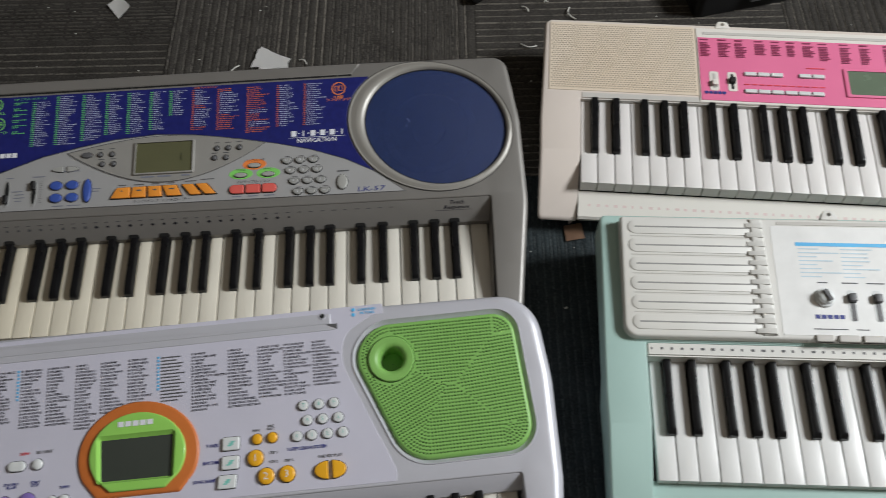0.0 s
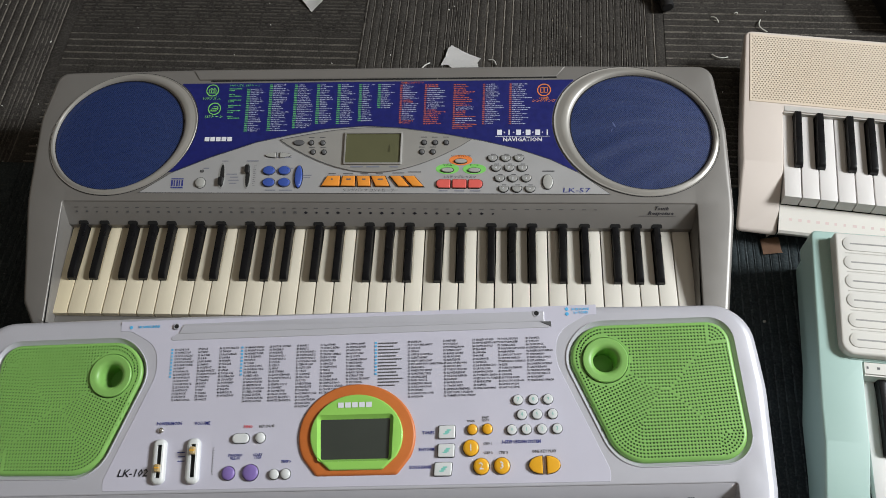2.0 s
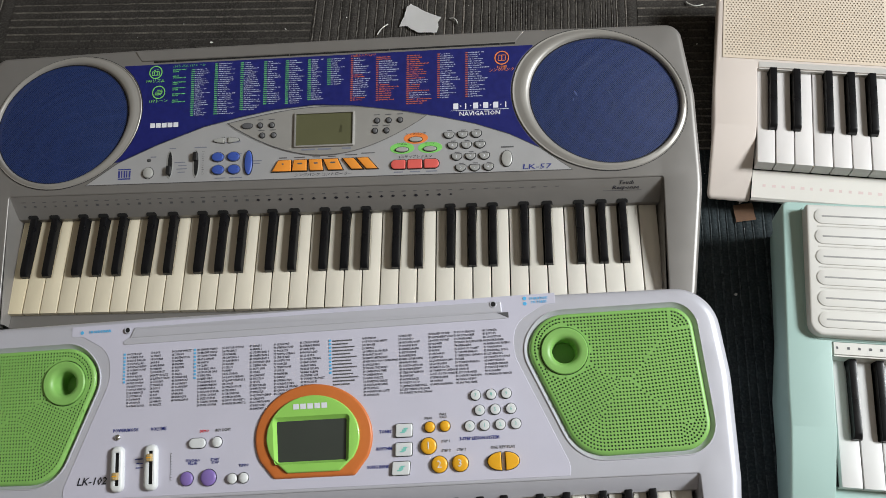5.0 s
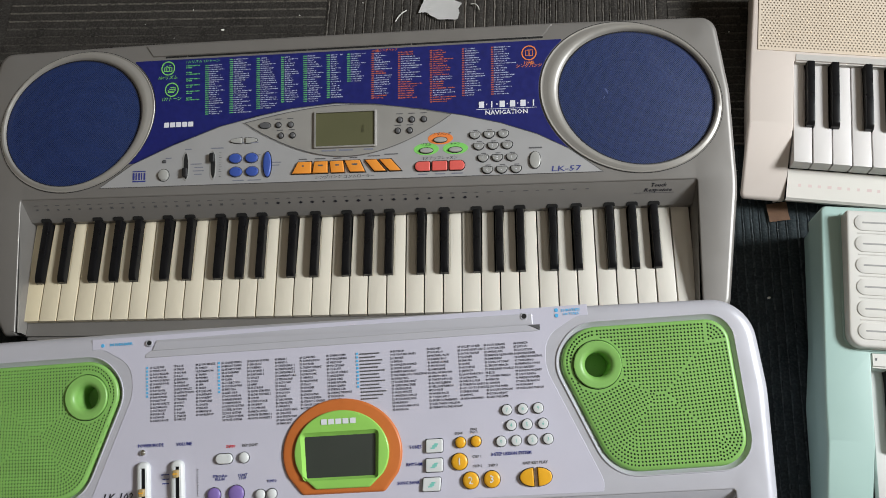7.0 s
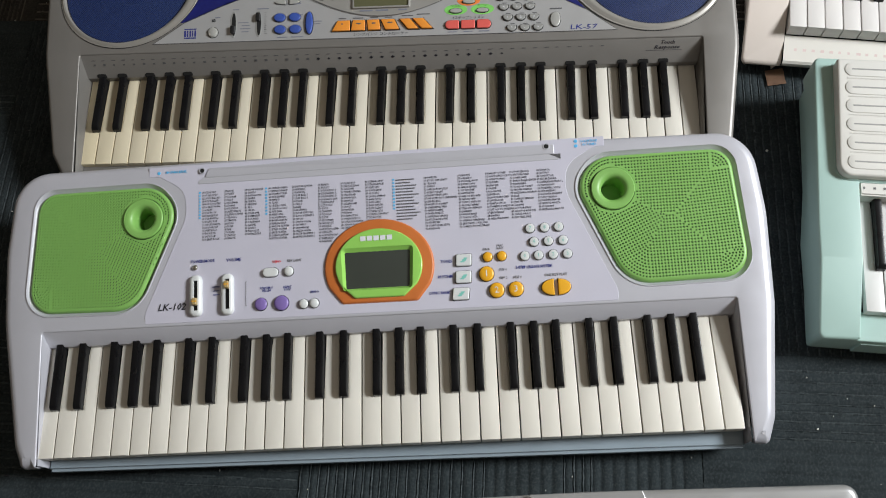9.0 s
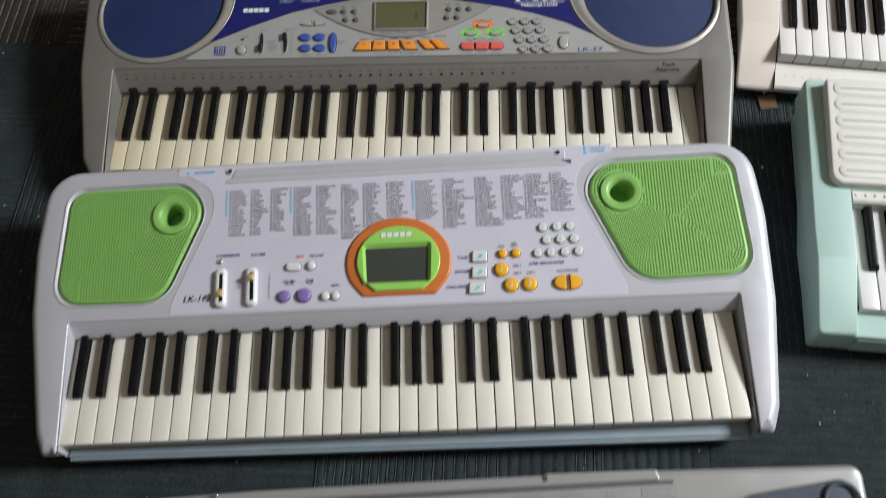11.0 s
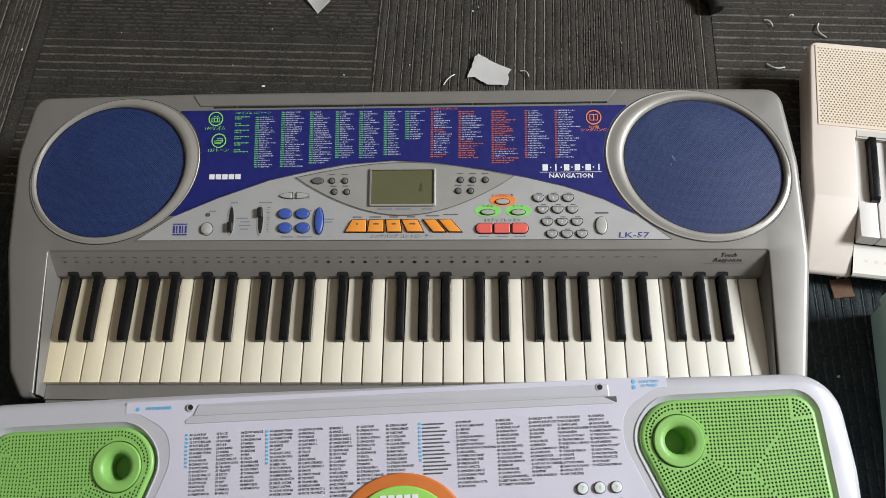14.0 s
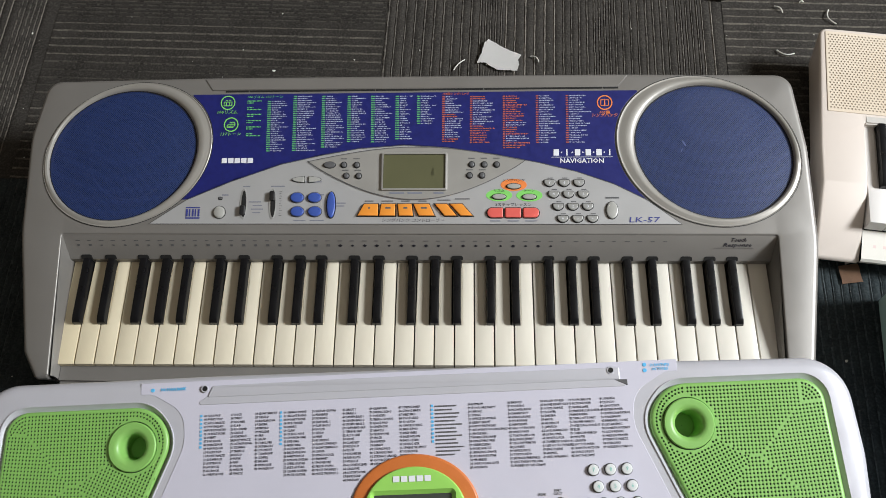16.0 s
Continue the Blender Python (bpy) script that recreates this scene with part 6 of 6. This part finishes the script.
def slate_keyboard():
    pl = Plane(0.115, 0.0, 0.12)
    kb = thing("keyboard", pose(0.0518, -0.4597, 0, 0, 0, 3.36), "ash silver keyboard with slate grey speakers", "keyboard", "keyboards on the floor")
    side = [(0.4495, -0.372, 0.004), (0.475, -0.374, 0.02), (0.500, -0.30, 0.1), (0.505, -0.10, 0.3), (0.503, -0.004, 0.016), (0.2, 0.0035, 0.3)]
    pts = side + [(-x, y, r) for x, y, r in side[::-1]] + [(-0.4455, -0.205, 0.003), (0.4455, -0.205, 0.003)]
    rad = lambda x, y: 0.0018 if (abs(x) < 0.439 and y < -0.2) else 0.008
    gr = [(0.3320, -0.0720, 0.05), (0.3560, -0.0300, 0.03), (0.4920, -0.0160, 0.02), (0.4940, -0.1830, 0.03), (0.3420, -0.1900, 0.04)]
    grl = [(-0.3420, -0.1900, 0.04), (-0.4940, -0.1830, 0.03), (-0.4920, -0.0160, 0.02), (-0.3350, -0.0260, 0.04), (-0.2960, -0.0720, 0.03), (-0.2960, -0.1650, 0.03)]
    part("body", slab(rpoly(pts, 8), rad, pl.z, base=0.024, flare=-0.008, holes=[rpoly(gr, 8), rpoly(grl, 8)]), ASH, kb)
    part("base", slab(rpoly([(-0.47, -0.35, 0.02), (0.47, -0.35, 0.02), (0.48, -0.02, 0.02), (-0.48, -0.02, 0.02)]), 0.002, lambda x, y: 0.03, base=0.0005), BLACK, kb)
    part("front_rail", block(-0.445, 0.445, -0.374, -0.34, 0.014, 0.045, 0.004), ASH, kb)
    for s, c in ((1, gr), (-1, grl)):
        o = ccw(rpoly(c, 8))
        i = [p + (Vector((s * 0.415, -0.1)) - p).normalized() * 0.005 for p in o]
        part("speaker_rim", strip_loop([[(*a.lerp(b, f), pl.z(0, a.lerp(b, f).y) + zz) for a, b in zip(o, i)] for f, zz in ((0, -0.002), (0.0, 0.0012), (0.4, 0.0012), (1.0, -0.004))]), ASH, kb, smooth=50)
        part("speaker_cloth", dome(i, pl, 0.003, sink=-0.0025), SPEAKER_GREY, kb, "slate grey speaker mesh")
        part("speaker_cone", slab(ellipse(s * 0.412, -0.110, 0.052, 0.050, 0, 40), 0.001, lambda x, y: pl.z(x, y) + 0.0012, low=0.003), SPEAKER_CONE, kb)
        part("cone_cap", slab(ellipse(s * 0.412, -0.110, 0.016, 0.016, 0, 28), 0.002, lambda x, y: pl.z(x, y) + 0.003, low=0.003), SPEAKER_GREY, kb)
        tx = 0.474 if s > 0 else -0.458
        part("tweeter", ring_bm(tx, -0.0430, 0.0215, 0.0175, pl), SPEAKER_CONE, kb)
    # list area, slot, control panel
    up = lambda x, y: pl.z(x, y) + 0.0010
    part("list_sheet", flat(rpoly([(-0.2480, -0.0690, 0.002), (0.2900, -0.0690, 0.002), (0.2900, -0.0140, 0.002), (-0.2480, -0.0140, 0.002)]), lambda x, y: pl.z(x, y) + 0.0006, 0.0007), ASH, kb)
    part("stand_slot", flat([Vector(p) for p in ((-0.2550, -0.0150), (0.2850, -0.0150), (0.2850, -0.0108), (-0.2550, -0.0108))], up, 0.0006), GRAPHITE, kb)
    part("stand_ledge", slab(rpoly([(-0.250, -0.0100, 0.001), (0.270, -0.0100, 0.001), (0.266, 0.0010, 0.001), (0.140, 0.0030, 0.001), (0.135, 0.0000, 0.001), (-0.245, -0.001, 0.001)]), 0.0012, lambda x, y: pl.z(x, y) + 0.003, low=0.004), ASH, kb)
    for x in (-0.247, 0.140):
        part("stand_pin", lathe([(0.003, -0.002), (0.003, 0.003), (0.0018, 0.0042), (0.0003, 0.0045)], 14), CHROME, kb, at=pl.on(x, -0.002, 0.002))
    rnd = random.Random(21)
    cols = []
    for x in (-0.238, -0.190, -0.135, -0.088, -0.030, 0.010, 0.052, 0.105, 0.160, 0.212, 0.252):
        cols += [(x, -0.0200 - r * 0.0036, x + rnd.uniform(0.015, 0.034), -0.0185 - r * 0.0036) for r in range(13)]
        cols.append((x - 0.004, -0.066, x - 0.003, -0.018))
    marks(kb, "list_print", cols, material("dim_ink", (0.27, 0.265, 0.30), 0.5), zf=up)
    part("control_panel", flat(rpoly([(-0.2600, -0.1850, 0.006), (0.3080, -0.1850, 0.006), (0.3080, -0.0770, 0.016), (-0.2600, -0.0730, 0.004)]), lambda x, y: pl.z(x, y) + 0.0012, 0.0016), material("violet_grey_panel", (0.42, 0.41, 0.46), 0.42, 0.05, 0.02, 20), kb, "pale violet grey control panel")
    part("display_frame", slab(box_outline(0.124, 0.062, 0.002), 0.0012, lambda x, y: 0.003, base=-0.001, holes=[box_outline(0.112, 0.052, 0.001)]), BUTTON_SILVER, kb, at=pl.on(0.0210, -0.1180, 0.0014))
    part("display", flat(box_outline(0.113, 0.053, 0.001)), LCD_OLIVE, kb, "olive grey liquid crystal display, switched off", pl.on(0.0210, -0.1180, 0.0022))
    for r in range(4):
        for c in range(3):
            part("number_button", button(box_outline(0.010, 0.008, 0.002), 0.003, 0.001), GRAPHITE, kb, at=pl.on(0.2150 + c * 0.0165, -0.0900 - r * 0.0135, 0.0014))
    for x in (0.1320, 0.1490):
        part("dark_button", button(box_outline(0.0085, 0.014, 0.002), 0.003, 0.001), GRAPHITE, kb, at=pl.on(x, -0.0960, 0.0014))
    part("cyan_mark", flat(box_outline(0.010, 0.010, 0.001)), material("teal_ink", (0.12, 0.46, 0.46), 0.5), kb, at=pl.on(0.1160, -0.0960, 0.0014))
    for x in (0.1080, 0.1720):
        part("round_button", lathe([(0.0075, 0.0), (0.0075, 0.002), (0.006, 0.003), (0.0003, 0.0032)], 22), BUTTON_SILVER, kb, at=pl.on(x, -0.0960, 0.0014))
    for k in range(8):
        part("push_button", button(box_outline(0.022, 0.009, 0.002), 0.003, 0.001), BUTTON_SILVER, kb, at=pl.on(-0.2350 + k * 0.026, -0.1550 if k % 2 else -0.1450, 0.0014))
    # pitch lever with a ball at its foot
    part("lever_slot", slab(ellipse(-0.2700, -0.0560, 0.0085, 0.0270, 0, 32), 0.001, lambda x, y: pl.z(x, y) + 0.0012, low=0.002), GAP, kb)
    part("lever", slab(ellipse(-0.2710, -0.0520, 0.0060, 0.0215, 0, 28), 0.003, lambda x, y: pl.z(x, y) + 0.008 - 0.12 * abs(y + 0.07), low=0.008), CHROME, kb, "bright grey lever")
    part("lever_ball", lathe([(0.0105, -0.002), (0.0115, 0.004), (0.0095, 0.010), (0.0055, 0.0135), (0.0003, 0.0145)], 26), PEARL, kb, at=pl.on(-0.2680, -0.0830, 0.001))
    well(kb, 0.4455, 0.4243, -0.372, -0.206, pl.z, 0.070, ASH)
    bm = bmesh.new()
    rows = [[bm.verts.new((x, y, q)) for x in (-0.4455, 0.4455)] for y, q in ((-0.203, pl.z(0, -0.205) - 0.001), (-0.227, 0.072), (-0.227, 0.03))]
    for a, b in zip(rows, rows[1:]):
        bm.faces.new([a[0], b[0], b[1], a[1]])
    part("fascia", bm, ASH, kb)
    lay_keys(kb, 0.0790, -0.3640, 0.1420, 0.089, 0.019, lambda u: (0.74, 0.72, 0.67))
    fit_to_view(kb, (0.0, -0.044, 0.036, 0.0, 0.0), (0.0, 0.0, -0.025, 0.0, 0.0), pl, pl)


def ring_bm(cx, cy, ro, ri, pl):
    n = 36
    loops = []
    for r, zz in ((ro, 0.0), (ro, 0.0022), ((ro + ri) / 2, 0.003), (ri, 0.0022), (ri, 0.0008)):
        loops.append([(cx + r * math.cos(2 * math.pi * i / n), cy + r * math.sin(2 * math.pi * i / n), pl.z(0, cy + r * math.sin(2 * math.pi * i / n)) + zz) for i in range(n)])
    return strip_loop(loops)


slate_keyboard()

# ---- small things on the carpet ----


def scrap(name, corners, lift, mat, label, category, group="", thick=0.0004, n=8):
    """A sheet with four corners on the carpet, curled by lift(u, v)."""
    bm = bmesh.new()
    a, b, c, d = (Vector(p) for p in corners)
    grid = [[bm.verts.new((*(a.lerp(b, i / n).lerp(d.lerp(c, i / n), j / n) + Vector((noise.noise((i * 0.9, j * 0.7, 3)), noise.noise((i, j, 9)))) * 0.0012), 0.0018 + lift(i / n, j / n))) for j in range(n + 1)] for i in range(n + 1)]
    for i in range(n):
        for j in range(n):
            bm.faces.new([grid[i][j], grid[i + 1][j], grid[i + 1][j + 1], grid[i][j + 1]])
    bmesh.ops.solidify(bm, geom=bm.faces[:], thickness=thick)
    bmesh.ops.recalc_face_normals(bm, faces=bm.faces)
    return tagged(part(name, bm, mat, smooth=60), label, category, group)




def torn(name, outline, lift, mat, label, category, group=""):
    """A torn sheet on the carpet: a rounded polygon with ragged edges, curled by lift(x, y)."""
    edge = []
    for k, (x, y) in enumerate(outline):
        u, v = outline[(k + 1) % len(outline)]
        for q in range(6):
            f = q / 6
            edge.append(Vector((x + (u - x) * f, y + (v - y) * f)) + Vector((noise.noise((k * 3 + f * 9, 1.3, 2)), noise.noise((k * 3 + f * 9, 7.1, 4)))) * 0.0013)
    bm = bmesh.new()
    xs, ys = [p.x for p in edge], [p.y for p in edge]
    sheet(bm, ccw(edge), folds=[min(ys) + (max(ys) - min(ys)) * q / 7 for q in range(1, 7)])
    for v in bm.verts:
        v.co.z = 0.003 + lift((v.co.x - min(xs)) / (max(xs) - min(xs)), (v.co.y - min(ys)) / (max(ys) - min(ys)))
    bmesh.ops.solidify(bm, geom=bm.faces[:], thickness=0.0004)
    bmesh.ops.recalc_face_normals(bm, faces=bm.faces)
    return tagged(part(name, bm, mat, smooth=60), label, category, group)


torn("paper_scrap", ((0.0755, 0.4560), (0.0860, 0.4570), (0.1050, 0.4440), (0.1330, 0.4420), (0.1360, 0.4530), (0.1345, 0.4600), (0.1395, 0.4690), (0.1150, 0.4810), (0.0935, 0.4965), (0.0870, 0.4900), (0.0830, 0.4730)), lambda u, v: 0.004 * (1 - u) * v + 0.002 * u, PAPER, "torn white paper scrap with a curled edge", "paper", "paper scraps")
scrap("paper_scrap", ((-0.1685, 0.607), (-0.1475, 0.577), (-0.1275, 0.596), (-0.1505, 0.625)), lambda u, v: 0.008 * u * v + 0.003 * (1 - u), PAPER, "small crumpled white paper scrap on the carpet", "paper", "paper scraps")
scrap("cardboard_square", ((0.5335, 0.1150), (0.5590, 0.1175), (0.5575, 0.1425), (0.5320, 0.1395)), lambda u, v: 0.002 + 0.001 * u, CARD, "small square of brown cardboard on the carpet", "cardboard", thick=0.0016, n=4)
scrap("cardboard_scrap", ((-0.6370, -0.0670), (-0.6050, -0.0690), (-0.6040, -0.0610), (-0.6350, -0.0580)), lambda u, v: 0.004 + 0.003 * u, CARD, "thin brown cardboard sliver on the carpet", "cardboard", thick=0.0012, n=4)


def curl(points, r, label):
    cu = bpy.data.curves.new("plastic_shaving", "CURVE")
    cu.dimensions, cu.bevel_depth, cu.bevel_resolution = "3D", r, 1
    sp = cu.splines.new("POLY")
    sp.points.add(len(points) - 1)
    for q, p in zip(sp.points, points):
        q.co = (*p, 1)
    tmp = new("tmp", cu)
    bpy.context.view_layer.update()
    me = bpy.data.meshes.new_from_object(tmp.evaluated_get(bpy.context.evaluated_depsgraph_get()))
    bpy.data.objects.remove(tmp)
    bpy.data.curves.remove(cu)
    me.materials.clear()
    return tagged(part_mesh("plastic_shaving", me, CRUMB), label, "plastic shaving", "shavings on the carpet")


def arc_points(x, y, dx, dy, bow, n=7):
    return [(x + dx * f - dy * bow * math.sin(math.pi * f), y + dy * f + dx * bow * math.sin(math.pi * f), 0.003 + 0.002 * math.sin(math.pi * f)) for f in (k / n for k in range(n + 1))]


for x, y, dx, dy, bow in ((0.5049, 0.4757, 0.024, -0.006, -0.25), (0.5124, 0.5547, 0.011, -0.012, 0.15), (0.5904, 0.5473, 0.007, -0.026, -0.3), (0.0425, 0.4446, 0.016, 0.018, 0.05), (0.1527, 0.4676, 0.012, -0.010, 0.2), (0.5501, 0.5613, 0.006, 0.001, 0.1)):
    curl(arc_points(x, y, dx, dy, bow), 0.0009, "thin curled white plastic shaving on the carpet")


def plug(x, y, turn, length, label):
    t = thing("power_plug", pose(x, y, 0, 0, 0, turn), label, "plug", "black plugs")
    part("plug_body", block(-0.016, 0.016, 0.0, length, 0.002, 0.024, 0.005, 3), BLACK, t)
    bm = lathe([(0.0105, 0.0), (0.0105, 0.018), (0.008, 0.020), (0.0003, 0.020)], 20)
    part("plug_collar", bm, BLACK, t, at=pose(0, 0.002, 0.0135, 90, 0, 0))


plug(0.4405, 0.5836, 8, 0.05, "black plastic power plug lying on the carpet")
plug(-0.1240, 0.6318, -60, 0.04, "small black plastic plug beside the paper scrap")

# black equipment case at the edge of view
case = thing("equipment_case", pose(0.8864, 0.6144, 0, 0, 0, 10), "black plastic equipment case with raised ribs", "case")
part("case_body", slab(rpoly([(-0.115, -0.085, 0.012), (0.105, -0.085, 0.012), (0.105, 0.15, 0.012), (-0.115, 0.15, 0.012)]), 0.006, lambda x, y: 0.052, base=0.001), BLACK, case)
for y in (-0.05, 0.0, 0.05):
    part("case_rib", block(-0.10, 0.09, y - 0.004, y + 0.004, 0.050, 0.058, 0.002), BLACK, case)
part("latch", block(-0.03, 0.03, -0.092, -0.084, 0.02, 0.042, 0.002), GRAPHITE, case)

# crumbs and lint
rnd = random.Random(77)
bm = bmesh.new()
for k in range(420):
    x, y = rnd.uniform(-0.95, 1.2), rnd.uniform(-0.6, 0.95)
    s = rnd.uniform(0.0004, 0.0013) * (1.6 if rnd.random() < 0.06 else 1)
    m = pose(x, y, 0.0012, rnd.uniform(0, 90), rnd.uniform(0, 90), rnd.uniform(0, 90)) @ Matrix.Diagonal((s * rnd.uniform(0.7, 2.2), s, s * 0.7, 1))
    bmesh.ops.create_icosphere(bm, subdivisions=1, radius=1, matrix=m)
tagged(part("crumbs", bm, CRUMB), "scattered white crumbs and lint on the carpet", "crumbs", kind="stuff")
